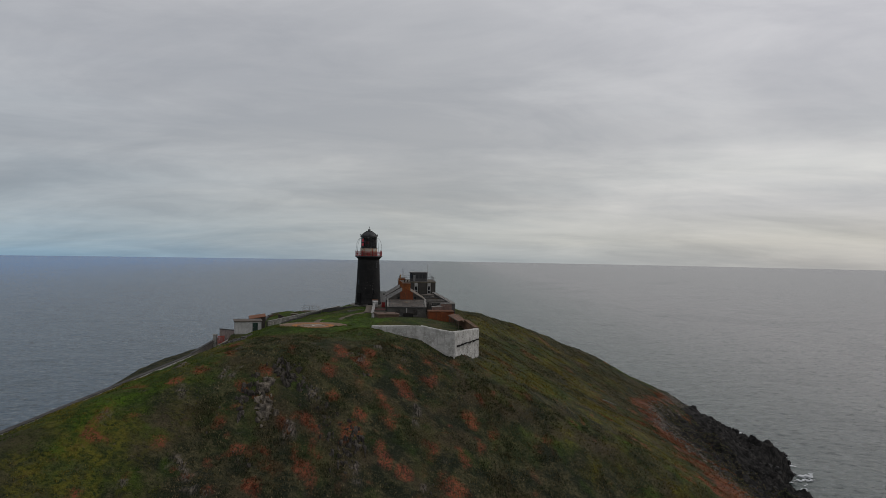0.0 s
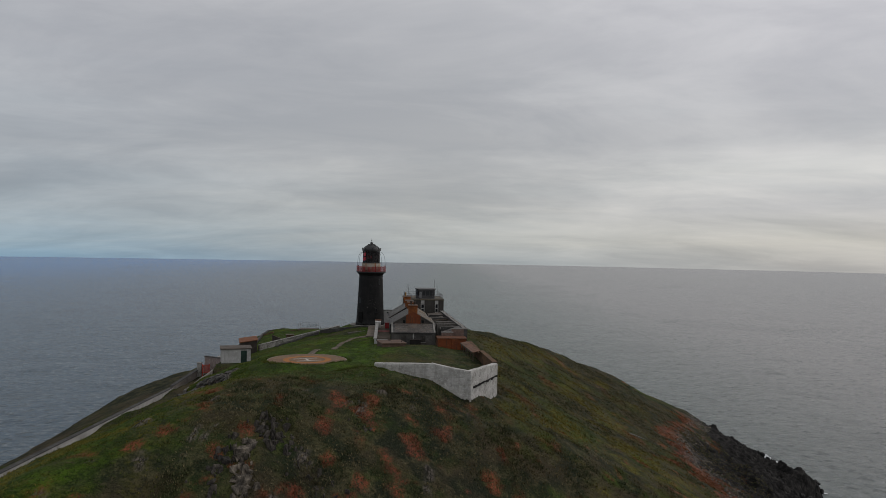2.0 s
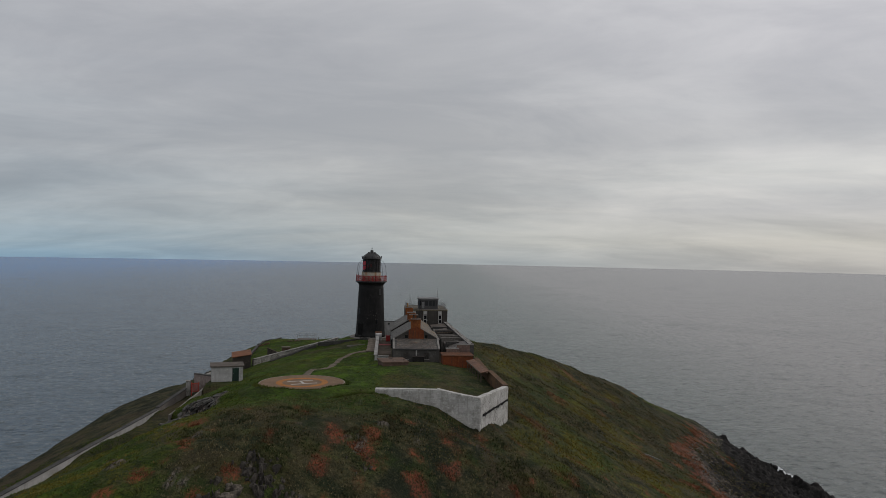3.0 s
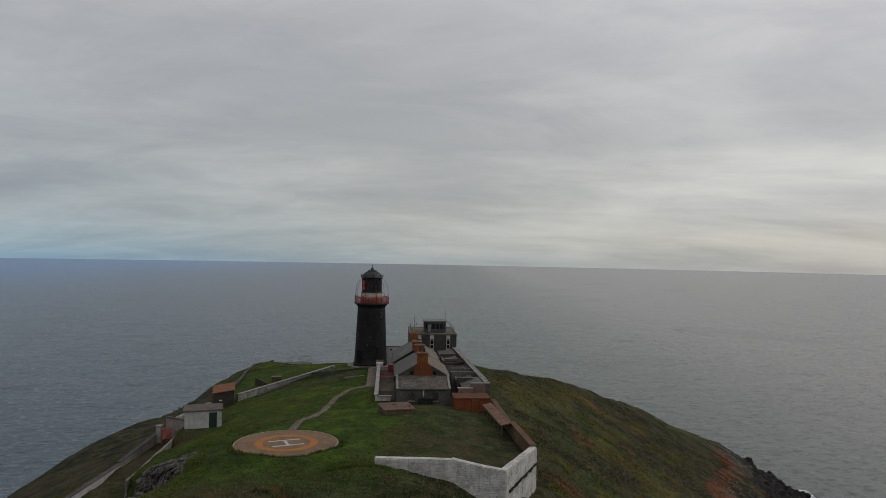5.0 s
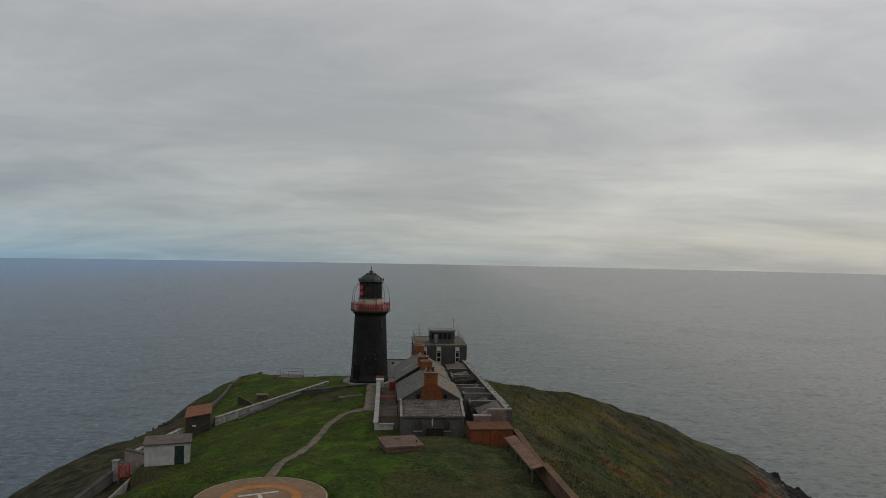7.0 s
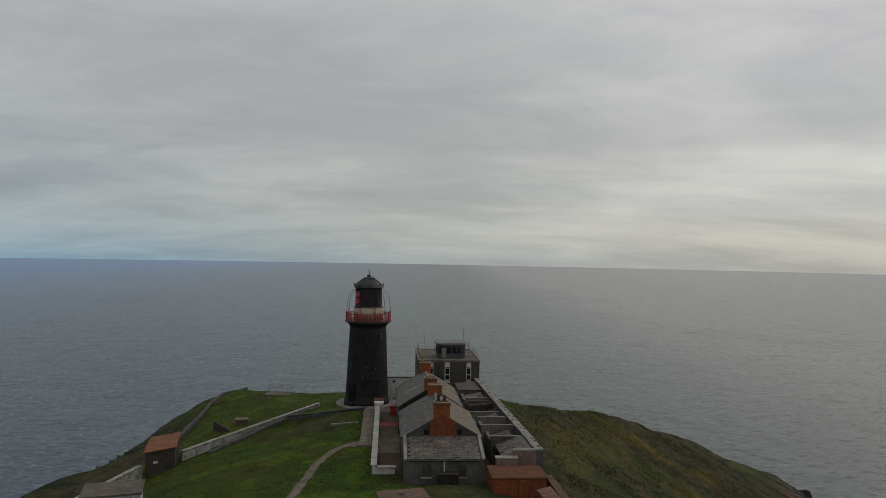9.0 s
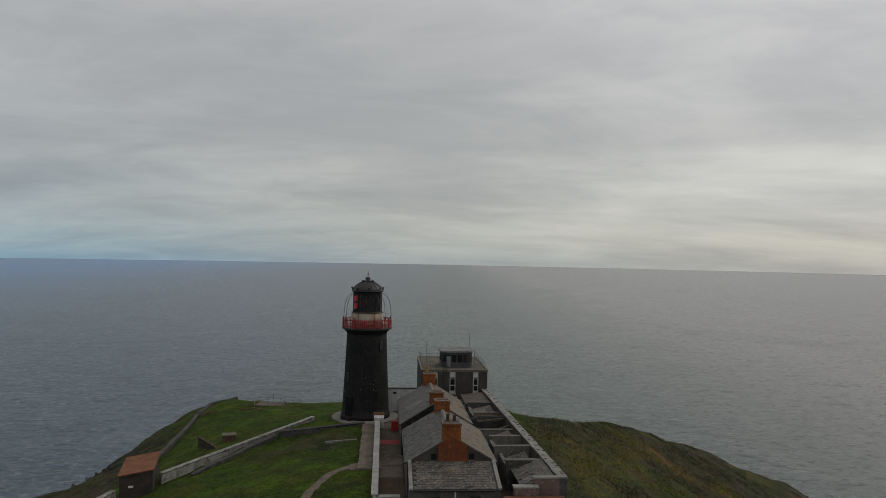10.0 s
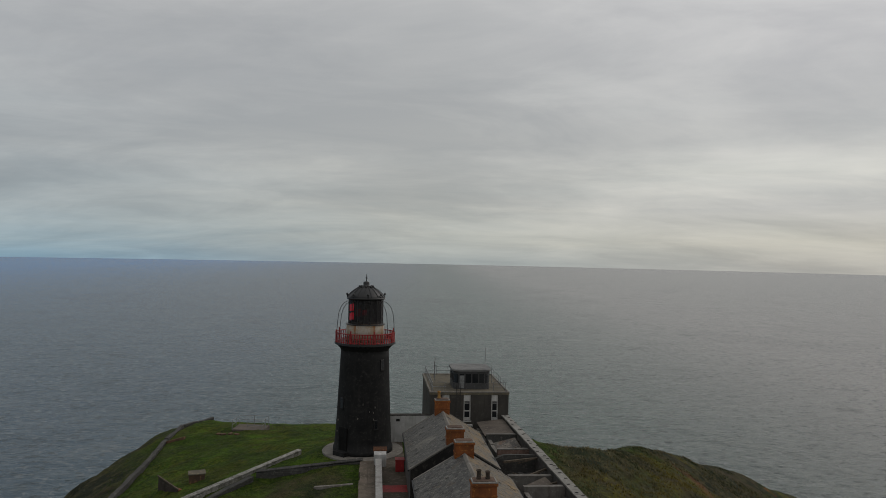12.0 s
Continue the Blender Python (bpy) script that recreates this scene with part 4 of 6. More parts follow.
part("apron", turned([(3.65, -0.8), (3.70, -0.02), (3.65, 0.03), (2.50, 0.035)], 40), "concrete", a)

# ---- keepers' houses ----
FLOOR = 46.6


def chimney(parent, u0, u1, v0, v1, z0, z1, pots):
    c = part("chimney", box(u0, u1, v0, v1, z0, z1 - 0.30, 0.02), "ochre_chimney", parent, "ochre-lichened rendered chimney stack")
    part("chimney_band", box(u0 - 0.06, u1 + 0.06, v0 - 0.06, v1 + 0.06, z1 - 0.298, z1 - 0.14, 0.02), "ochre_chimney", c)
    part("chimney_cap", box(u0 - 0.02, u1 + 0.02, v0 - 0.02, v1 + 0.02, z1 - 0.138, z1 - 0.05, 0.02), "coping", c)
    part("flaunching", prism([(u0 + 0.06, z1 - 0.049), (u1 - 0.06, z1 - 0.049), (u1 - 0.22, z1), (u0 + 0.22, z1)], v1 - v0 - 0.12, start=v0 + 0.06), "brown_slab", c)
    part("chimney_waist", box(u0 - 0.03, u1 + 0.03, v0 - 0.03, v1 + 0.03, z1 - 0.88, z1 - 0.80, 0.01), "ochre_chimney", c)
    for u, h, mat in pots:
        bm = smooth_faces(turned([(0.12, 0.0), (0.15, 0.03), (0.125, 0.10), (0.115, h - 0.1), (0.15, h - 0.06), (0.14, h), (0.10, h), (0.09, 0.1)], 14))
        bmesh.ops.translate(bm, verts=bm.verts, vec=(u, (v0 + v1) / 2, z1 + 0.001))
        part("chimney_pot", bm, mat, c)


def small_window(parent, u, z0, w, h, y, sill="coping", pane="glass"):
    f = bmesh.new()
    for x0, x1, a, b in ((u - w / 2, u + w / 2, z0, z0 + 0.05), (u - w / 2, u + w / 2, z0 + h - 0.05, z0 + h), (u - w / 2, u - w / 2 + 0.05, z0 + 0.05, z0 + h - 0.05), (u + w / 2 - 0.05, u + w / 2, z0 + 0.05, z0 + h - 0.05)):
        box(x0, x1, y + 0.08, y + 0.14, a, b, bm=f)
    win = part("window", f, "wood", parent)
    part("pane", box(u - w / 2 + 0.05, u + w / 2 - 0.05, y + 0.10, y + 0.12, z0 + 0.05, z0 + h - 0.05), pane, win)
    part("window_sill", box(u - w / 2 - 0.06, u + w / 2 + 0.06, y - 0.05, y + 0.10, z0 - 0.08, z0 - 0.002, 0.01), sill, win)


def cottage(name, label, u0, u1, v0, v1, eave, ridge, gable, windows, breast, apart):
    """A gabled house; its parts are drawn in the station's plan, from the floor up."""
    w, d = u1 - u0, v1 - v0
    c = thing(name, label, "house", station(u0, v0, FLOOR))
    e, r = eave - FLOOR, ridge - FLOOR
    holes = [(u - u0 - 0.25, u - u0 + 0.25, z - FLOOR, z - FLOOR + 0.55) for u, z in windows]
    # front gable, with its openings cut through
    bm = wall_with_holes(w, e, 0.4, [])
    part("wall", bm, gable, c)
    bm = bmesh.new()
    for x0, x1, hz in ((0, w / 2, 0), (w / 2, w, 1)):
        cuts = sorted({x0, x1, *[h[k] for h in holes for k in (0, 1) if x0 < h[k] < x1]})
        for a, b in zip(cuts, cuts[1:]):
            za, zb = (e + (r - e) * (1 - abs(p - w / 2) / (w / 2)) for p in (a, b))
            h = [h for h in holes if h[0] <= a and b <= h[1]]
            if h:
                if h[0][2] > e + 0.005:
                    prism([(a, e), (b, e), (b, h[0][2]), (a, h[0][2])], 0.4, bm=bm)
                prism([(a, h[0][3]), (b, h[0][3]), (b, zb), (a, za)], 0.4, bm=bm)
            else:
                pts = [(a, e), (b, e)] + ([(b, zb)] if zb > e + 0.002 else []) + ([(a, za)] if za > e + 0.002 else [])
                prism(pts, 0.4, bm=bm)
    part("gable", bm, gable, c)
    part("wall", box(0, 0.4, 0.401, d - 0.401, 0, e - 0.05), "grey_render", c)
    # this side wall is near-black, darker than the opposite one
    part("wall", box(w - 0.4, w, 0.401, d - 0.401, 0, e - 0.05), "near_black", c)
    part("gable", prism([(0, 0), (w, 0), (w, e), (w / 2, r), (0, e)], 0.4, start=d - 0.4), gable, c)
    part("floor", box(0.4, w - 0.4, 0.4, d - 0.4, 0, 0.05), "dark_opening", c)
    for u, z in windows:
        small_window(c, u - u0, z - FLOOR, 0.5, 0.55, 0.0)
    if breast:
        x0, x1 = breast[0] - u0, breast[1] - u0
        za = lambda x: e + (r - e) * (1 - abs(x - w / 2) / (w / 2)) - 0.02
        part("chimney_breast", prism([(x0, breast[2] - FLOOR), (x1, breast[2] - FLOOR), (x1, za(x1)), (w / 2, r - 0.02), (x0, za(x0))], 0.12, start=-0.122), "red_render", c, "rust-red rendered chimney breast")
    # roof: boarding, slates, verges and ridge
    run = math.hypot(w / 2 + 0.12, (r - e) * (w / 2 + 0.12) / (w / 2))
    drop = (r - e) / (w / 2) * 0.12
    for sgn, mat, lab in ((0, "slate", "grey slate roof slope"), (1, "slate_lichen", "slate roof slope yellowed by lichen")):
        xe, xr = (-0.12, w / 2) if sgn == 0 else (w + 0.12, w / 2)
        out = [(xe, e - drop - 0.06), (xr, r - 0.06), (xr, r + 0.01), (xe, e - drop + 0.01)]
        slope = part("roof", prism(out, d + 0.02, start=-0.01), "slate_dark", c, lab)
        corner = (xe, -0.01, e - drop + 0.012) if sgn == 0 else (xe, d + 0.01, e - drop + 0.012)
        across = (0, 1, 0) if sgn == 0 else (0, -1, 0)
        up = (xr - xe, 0, r - e + drop)
        slates(slope, corner, across, up, d + 0.02, run, mat, apart=apart, lost=0.012 if apart else 0.035)
        for y in (-0.04, d - 0.13):
            part("verge", prism([(xe, e - drop + 0.02), (xr, r + 0.02), (xr, r + 0.09), (xe, e - drop + 0.09)], 0.17, start=y), "concrete", slope)
        part("gutter", rod([(xe - 0.05 * (1 - 2 * sgn), 0, e - drop - 0.03), (xe - 0.05 * (1 - 2 * sgn), d, e - drop - 0.03)], 0.06, 6), "black_metal", c)
    part("ridge", prism([(w / 2 - 0.16, r + 0.0), (w / 2, r + 0.11), (w / 2 + 0.16, r + 0.0)], d - 0.32, start=0.15), "concrete", c)
    return c


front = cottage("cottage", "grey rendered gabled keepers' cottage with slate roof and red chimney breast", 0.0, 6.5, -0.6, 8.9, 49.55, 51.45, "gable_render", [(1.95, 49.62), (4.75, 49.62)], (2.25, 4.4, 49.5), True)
chimney(front, 2.55, 3.92, -0.10, 0.75, 50.9 - FLOOR, 52.5 - FLOOR, ((2.95, 0.50, "clay"), (3.45, 0.42, "clay")))
chimney(front, 2.60, 3.90, 8.72, 9.45, 50.7 - FLOOR, 52.35 - FLOOR, ())
rear = cottage("cottage", "second gabled keepers' cottage with slate roof and sooty gable", -0.15, 6.2, 11.5, 21.8, 49.45, 51.4, "near_black", [], None, False)
chimney(rear, 2.55, 3.80, 0.02, 0.85, 50.7 - FLOOR, 52.4 - FLOOR, ())
chimney(rear, 2.50, 3.75, 9.45, 10.2, 50.7 - FLOOR, 52.5 - FLOOR, ((2.85, 0.62, "yellow_pot"),))


def lean_to():
    w, d = 6.35, 3.15
    b = thing("lean_to", "low grey rendered lean-to with slate roof and blocked windows", "outbuilding", station(0.08, -3.85, FLOOR))
    e, top = 48.55 - FLOOR, 49.55 - FLOOR
    holes = [(1.40, 2.10, 0.62, 1.50), (4.22, 4.88, 0.62, 1.50)]
    part("wall", wall_with_holes(w, e, 0.35, holes), "grey_render", b)
    for x0, x1, z0, z1 in holes:
        f = part("window", box(x0, x1, 0.10, 0.20, z0, z1), "gable_render", b, "window blocked up with render")
        part("window_sill", box(x0 - 0.1, x1 + 0.1, -0.08, 0.099, z0 - 0.12, z0 - 0.002, 0.01), "coping", f)
    for x in (0.0, w - 0.35):
        part("wall", prism([(0.351, 0), (d, 0), (d, top - 0.06), (0.351, e)], 0.35, axis="x", start=x), "grey_render", b)
    slope = part("roof", prism([(-0.10, e - 0.02), (d, top - 0.03), (d, top + 0.03), (-0.10, e + 0.05)], w, axis="x"), "slate_dark", b, "lichen-speckled slate roof")
    slates(slope, (0.30, -0.10, e + 0.055), (1, 0, 0), (0, d + 0.1, top - e), w - 0.6, math.hypot(d + 0.1, top - e), "slate_mixed", w=0.40, h=0.27, apart=True, lost=0.02)
    for x in (-0.06, w - 0.20):
        part("verge", prism([(-0.14, e + 0.04), (d, top + 0.045), (d, top + 0.18), (-0.14, e + 0.17)], 0.26, axis="x", start=x), "coping", slope)
    part("gutter", rod([(0.35, -0.14, e - 0.02), (w - 0.35, -0.14, e - 0.02)], 0.06, 6), "black_metal", b)
    part("pipe", rod([(3.15, -0.07, e + 0.0), (3.15, -0.07, 0.75)], 0.05, 8), "white_frame", b, "white downpipe")


lean_to()
tk = thing("water_tank", "dark rusty water tank against the lean-to wall", "tank", station(2.75, -4.65, FLOOR))
part("tank", box(0, 1.55, 0, 0.72, 0.10, 1.02, 0.03), "near_black", tk)
part("lid", box(-0.04, 1.59, -0.04, 0.74, 1.022, 1.07, 0.01), "dark_wall", tk)
for x in (0.08, 1.10):
    part("support", box(x, x + 0.16, 0.08, 0.62, 0.0, 0.099), "dark_wall", tk)


# ---- the flat-roofed block with its look-out ----
def block():
    u0, u1, v0, v1 = 2.6, 10.35, 29.4, 39.8
    w, d, h = u1 - u0, v1 - v0, 51.4 - FLOOR
    b = thing("signal_block", "dark flat-roofed concrete block with white window strips", "building", station(u0, v0, FLOOR))
    strips = [(1.20, 1.92, 2.35), (3.30, 4.02, 2.05), (6.05, 6.72, 1.55)]
    part("wall", wall_with_holes(w, h - 0.22, 0.3, [(a, c, z, h - 0.22) for a, c, z in strips]), "dark_concrete", b)
    part("wall", box(0, 0.3, 0.301, d - 0.301, 0, h - 0.22), "dark_concrete", b)
    part("wall", box(w - 0.3, w, 0.301, d - 0.301, 0, h - 0.22), "dark_concrete", b)
    part("wall", box(0, w, d - 0.3, d, 0, h - 0.22), "dark_concrete", b)
    for a, c, z in strips:
        f = part("window", box(a, c, 0.16, 0.26, z, h - 0.221), "white_frame", b, "white window strip")
        part("head_panel", box(a + 0.02, c - 0.02, 0.10, 0.159, h - 0.86, h - 0.24), "white_frame", f)
        for zz, hh in ((h - 1.02, 0.12), (h - 1.75, 0.66), (h - 2.42, 0.55)):
            if zz > z + 0.05:
                part("pane", box(a + 0.12, c - 0.12, 0.135, 0.158, zz, zz + hh), "glass", f)
        part("window_sill", box(a - 0.06, c + 0.06, -0.05, 0.159, z - 0.10, z - 0.002, 0.01), "white_frame", f)
    roof = part("roof", box(-0.06, w + 0.06, -0.06, d + 0.06, h - 0.219, h, 0.02), "roof_felt", b, "lichened flat roof with a low kerb")
    for x0, x1, y0, y1 in ((-0.06, w + 0.06, -0.06, 0.10), (-0.06, w + 0.06, d - 0.10, d + 0.06), (-0.06, 0.10, 0.101, d - 0.101), (w - 0.10, w + 0.06, 0.101, d - 0.101)):
        part("kerb", box(x0, x1, y0, y1, h + 0.001, h + 0.09, 0.01), "concrete", roof)
    # guard rail round the roof
    posts = [(0.25 + k * (w - 0.5) / 6, y) for k in range(7) for y in (0.35, d - 0.35) if not (y < 1 and 2 <= k <= 4)]
    posts += [(x, 0.35 + k * (d - 0.7) / 7) for k in range(1, 7) for x in (0.25, w - 0.25)]
    me = mesh_of("rail_post", rod([(0, 0, h), (0, 0, h + 0.95)], 0.025, 6), "grey_metal")
    for x, y in posts:
        child("rail_post", me, b, m=Matrix.Translation((x, y, 0)))
    for z in (h + 0.5, h + 0.95):
        for p, q in (((0.25, 0.35), (1.6, 0.35)), ((6.15, 0.35), (w - 0.25, 0.35)), ((0.25, d - 0.35), (w - 0.25, d - 0.35)), ((0.25, 0.35), (0.25, d - 0.35)), ((w - 0.25, 0.35), (w - 0.25, d - 0.35))):
            part("rail", rod([(*p, z), (*q, z)], 0.022, 6), "grey_metal", b)
    # the look-out cab
    cx0, cx1, cy0, cy1 = 2.45, 6.15, 1.7, 5.3

    def rounded(x0, x1, y0, y1, r):
        return [(cx + r * math.cos(a), cy + r * math.sin(a)) for cx, cy, s in ((x1 - r, y1 - r, 0), (x0 + r, y1 - r, 1), (x0 + r, y0 + r, 2), (x1 - r, y0 + r, 3)) for a in np.linspace(s * math.pi / 2, (s + 1) * math.pi / 2, 6)]

    cab = part("cab", prism(rounded(cx0, cx1, cy0, cy1, 0.55), 0.62, "z", h + 0.001), "cab", b, "dark look-out cab with rounded corners")
    part("window_band", prism(rounded(cx0 + 0.06, cx1 - 0.06, cy0 + 0.06, cy1 - 0.06, 0.5), 0.90, "z", h + 0.622), "glass", cab)
    part("cab_head", prism(rounded(cx0, cx1, cy0, cy1, 0.55), 0.26, "z", h + 1.523), "cab", cab)
    part("cab_roof", bevelled(prism(rounded(cx0 - 0.14, cx1 + 0.14, cy0 - 0.14, cy1 + 0.14, 0.65), 0.20, "z", h + 1.785), 0.05), "cab_roof", cab, "pale grey rounded cab roof")
    for x in (cx0 + 0.55, cx0 + 1.15, cx0 + 1.85, cx0 + 2.55, cx1 - 0.55):
        for y in (cy0, cy1 - 0.09):
            part("mullion", box(x - 0.06, x + 0.06, y, y + 0.09, h + 0.622, h + 1.522), "cab", cab)
    for y in (cy0 + 0.55, cy0 + 1.8, cy1 - 0.55):
        for x in (cx0, cx1 - 0.09):
            part("mullion", box(x, x + 0.09, y - 0.06, y + 0.06, h + 0.622, h + 1.522), "cab", cab)
    part("panel", box(cx0 + 0.62, cx0 + 1.08, cy0 - 0.03, cy0 + 0.05, h + 0.15, h + 1.35), "grey_metal", cab)
    # ladder on the front wall
    lad = bmesh.new()
    for x in (2.55, 2.95):
        rod([(x, -0.16, 0.6), (x, -0.16, h + 0.9)], 0.02, 5, lad)
    for z in np.arange(0.8, h + 0.5, 0.3):
        rod([(2.55, -0.16, z), (2.95, -0.16, z)], 0.014, 5, lad)
    part("ladder", lad, "black_metal", b)
    # whip aerials
    for x, y, top, arms in ((0.95, 6.2, 2.6, 3), (6.30, 6.0, 3.6, 0), (6.9, 5.2, 2.0, 0), (1.1, 8.6, 1.7, 0)):
        m = part("mast", rod([(x, y, h), (x, y, h + top)], 0.03, 6), "grey_metal", b)
        for k in range(arms):
            part("arm", rod([(x - 0.22, y, h + top - 0.25 - 0.35 * k), (x + 0.22, y, h + top - 0.25 - 0.35 * k)], 0.016, 5), "grey_metal", m)
    # low window ledge outside
    part("lamp_ledge", box(3.2, 4.2, -0.3, -0.001, 1.55, 1.70, 0.01), "white_frame", b)


block()

lk = thing("screen_wall", "white rendered screen wall between tower and block", "wall", station(-2.4, 29.6, FLOOR))
part("wall", box(0, 4.99, 0, 0.4, -0.3, 2.52), "white_render", lk)
part("coping", box(-0.05, 4.99, -0.05, 0.45, 2.522, 2.62, 0.01), "dark_concrete", lk)
w = part("hatch", box(1.75, 2.10, -0.03, 0.05, 1.95, 2.2), "black_metal", lk)


# ---- the row of roofless stores along the east wall ----
def stores():
    u_out, v0, v1 = 11.25, -3.4, 29.2
    top = 49.15
    e = thing("store_yards", "row of roofless walled stores with broken slate roofs", "outbuilding", station(0, 0, FLOOR))
    h = top - FLOOR

    def outer(v):
        return u_out - (v - v0) * 0.030

    part("wall", prism([(outer(v0) - 0.55, v0), (outer(v0), v0), (outer(v1), v1), (outer(v1) - 0.55, v1)], h + 1.8, "z", -1.8), "grey_render", e, "thick outer wall")
    # pale coping slabs with dark gaps
    n = 30
    for k in range(n):
        a, b = v0 + (v1 - v0) * k / n, v0 + (v1 - v0) * (k + RND.uniform(0.95, 0.99)) / n
        o = RND.uniform(-0.03, 0.03)
        part("coping_slab", prism([(outer(a) - 0.62 + o, a), (outer(a) + 0.05 + o, a), (outer(b) + 0.05 + o, b), (outer(b) - 0.62 + o, b)], 0.10 + RND.uniform(0, 0.02), "z", h + 0.001), "coping", e)
    # small near-black ticks scattered along the coping
    for k in range(34):
        v = v0 + (v1 - v0) * (k + RND.random()) / 34
        u = outer(v) - RND.uniform(0.0, 0.45)
        part("loose_slate", box(u - 0.11, u + 0.11, v, v + 0.10, h + 0.122, h + 0.15), "near_black", e)
    # end wall with a corner return
    part("wall", box(8.9, outer(v0) - 0.551, v0, v0 + 0.35, 0, h - 0.02), "pink_plaster", e)
    part("coping_slab", box(8.8, outer(v0) - 0.63, v0 - 0.05, v0 + 0.40, h - 0.018, h + 0.10), "coping", e)
    # cross walls: position, height, inner end
    for v, hh, ui in ((1.6, 2.35, 7.75), (5.2, 2.45, 7.4), (8.6, 2.4, 7.5), (11.6, 2.2, 7.0), (16.6, 2.35, 6.7), (18.6, 2.2, 7.4), (23.0, 2.3, 7.2)):
        ue, whole = outer(v) - 0.56, v != 16.6
        cuts = np.linspace(ui, ue, 9)
        tops = [hh if whole else hh - abs(RND.gauss(0.0, 0.03)) - 0.35 * max(0, 2 - k) / 2 for k in range(9)]
        part("cross_wall", prism([(ui, 0), (ue, 0)] + [(c, z) for c, z in zip(cuts[::-1], tops[::-1])], 0.32, start=v), ("plaster", "pink_plaster", "drystone")[int(v * 7) % 3], e)
        if whole:
            part("coping_slab", box(ui - 0.04, outer(v) - 0.66, v - 0.03, v + 0.35, hh + 0.001, hh + 0.08), "plaster", e)
    # inner walls, lower and broken
    for a, b, u, hh in ((1.93, 5.19, 7.75, 2.0), (5.53, 8.59, 7.45, 2.2), (8.93, 11.59, 7.2, 1.7), (11.93, 16.59, 6.9, 1.5), (16.93, 18.59, 7.4, 1.9), (18.93, 22.99, 7.3, 1.9), (23.33, 27.79, 7.0, 1.8)):
        bm = bmesh.new()
        cuts = np.linspace(a, b, 7)
        for p, q in zip(cuts, cuts[1:]):
            box(u, u + 0.3, p, q, 0, hh - RND.uniform(0, 0.14), bm=bm)
        part("inner_wall", bm, "plaster", e)
    # what is left of the roofs
    for k, (a, b, zo, zi, mat) in enumerate(((-2.6, 1.58, 2.52, 1.70, "slate_dark"), (5.55, 8.0, 1.95, 1.25, "slate_dark"), (23.4, 28.6, 2.42, 2.12, "shed_roof"), (19.0, 20.4, 1.7, 1.9, "slate_dark"))):
        uo = outer(b) - 0.60
        ui = 7.1 if mat == "shed_roof" else 8.1
        r = part("roof", prism([(ui, zi - 0.06), (uo, zo - 0.06), (uo, zo), (ui, zi)], b - a, start=a), mat, e, "sagging remains of a store roof")
        if mat == "slate_dark" and k < 2:
            slates(r, (8.1, a, zi + 0.002), (0, 1, 0), (uo - 8.1, 0, zo - zi), b - a, uo - 8.1, "slate_mixed", w=0.45, h=0.34, apart=True, lost=0.12)
    for k, (p, q) in enumerate((((7.6, 12.2, 1.7), (10.2, 13.4, 2.2)), ((7.4, 15.9, 2.0), (10.2, 16.2, 2.2)), ((8.0, 9.2, 1.9), (10.3, 10.6, 2.1)))):
        part("beam", rod([p, q], 0.11, 4), "wood", e)
    rb = random.Random(21)
    # fallen roof panels and rafters leaning in the open cells
    for v, u, z, wide, run, tilt, turn, mat in ((3.4, 8.9, 1.75, 2.2, 1.5, 24, 12, "slate_mixed"), (10.2, 9.1, 1.8, 1.9, 1.6, 20, 25, "shed_roof"), (13.4, 8.6, 1.6, 1.6, 2.0, -22, 35, "slate_mixed"), (21.4, 8.7, 1.8, 2.1, 1.5, 18, 8, "slate_mixed")):
        m = Matrix.Translation((u, v, z)) @ pose(0, 0, 0, tilt, -tilt * 0.6, turn)
        child("fallen_panel", mesh_of("fallen_panel", box(-wide / 2, wide / 2, -run / 2, run / 2, -0.04, 0.04), mat), e, m=m)
    for k in range(22):
        v, u = rb.uniform(2.2, 22.6), rb.uniform(7.7, 9.0)
        part("rafter", rod([(u, v, rb.uniform(0.9, 1.9)), (u + rb.uniform(0.6, 1.6), v + rb.uniform(-0.9, 0.9), rb.uniform(1.5, 2.3))], 0.055, 4), "wood", e)
    bm = bmesh.new()
    for k in range(420):
        v = rb.uniform(2.0, 22.5)
        u, s = rb.uniform(7.9, 10.0), rb.uniform(0.08, 0.28)
        box(u - s, u + s * rb.uniform(0.4, 1), v - s, v + s, 0.55, 0.75 + s * rb.uniform(0.3, 1.2), bm=bm)
    tagged(part("rubble", bm, "drystone", e), kind="stuff")
    part("yard_floor", box(6.6, 10.4, -3.0, 28.9, -0.3, 0.02), "brown_yard", e)
    for a, b, zf in ((1.95, 5.15, 0.75), (8.95, 11.55, 0.9), (11.95, 16.55, 0.6), (16.95, 18.55, 1.1), (20.5, 22.95, 1.0)):
        part("fallen_fill", box(7.8, outer(b) - 0.57, a, b, 0.021, zf), "yard", e)


stores()
rd = thing("red_door_frame", "red painted door standing open in the store passage", "door", station(6.65, 14.9, FLOOR))
part("leaf", box(0, 0.08, 0, 1.1, 0.02, 2.0, 0.01), "red_paint", rd)
part("ledge", box(-0.03, -0.001, 0.05, 1.05, 0.9, 1.05), "red_paint", rd)


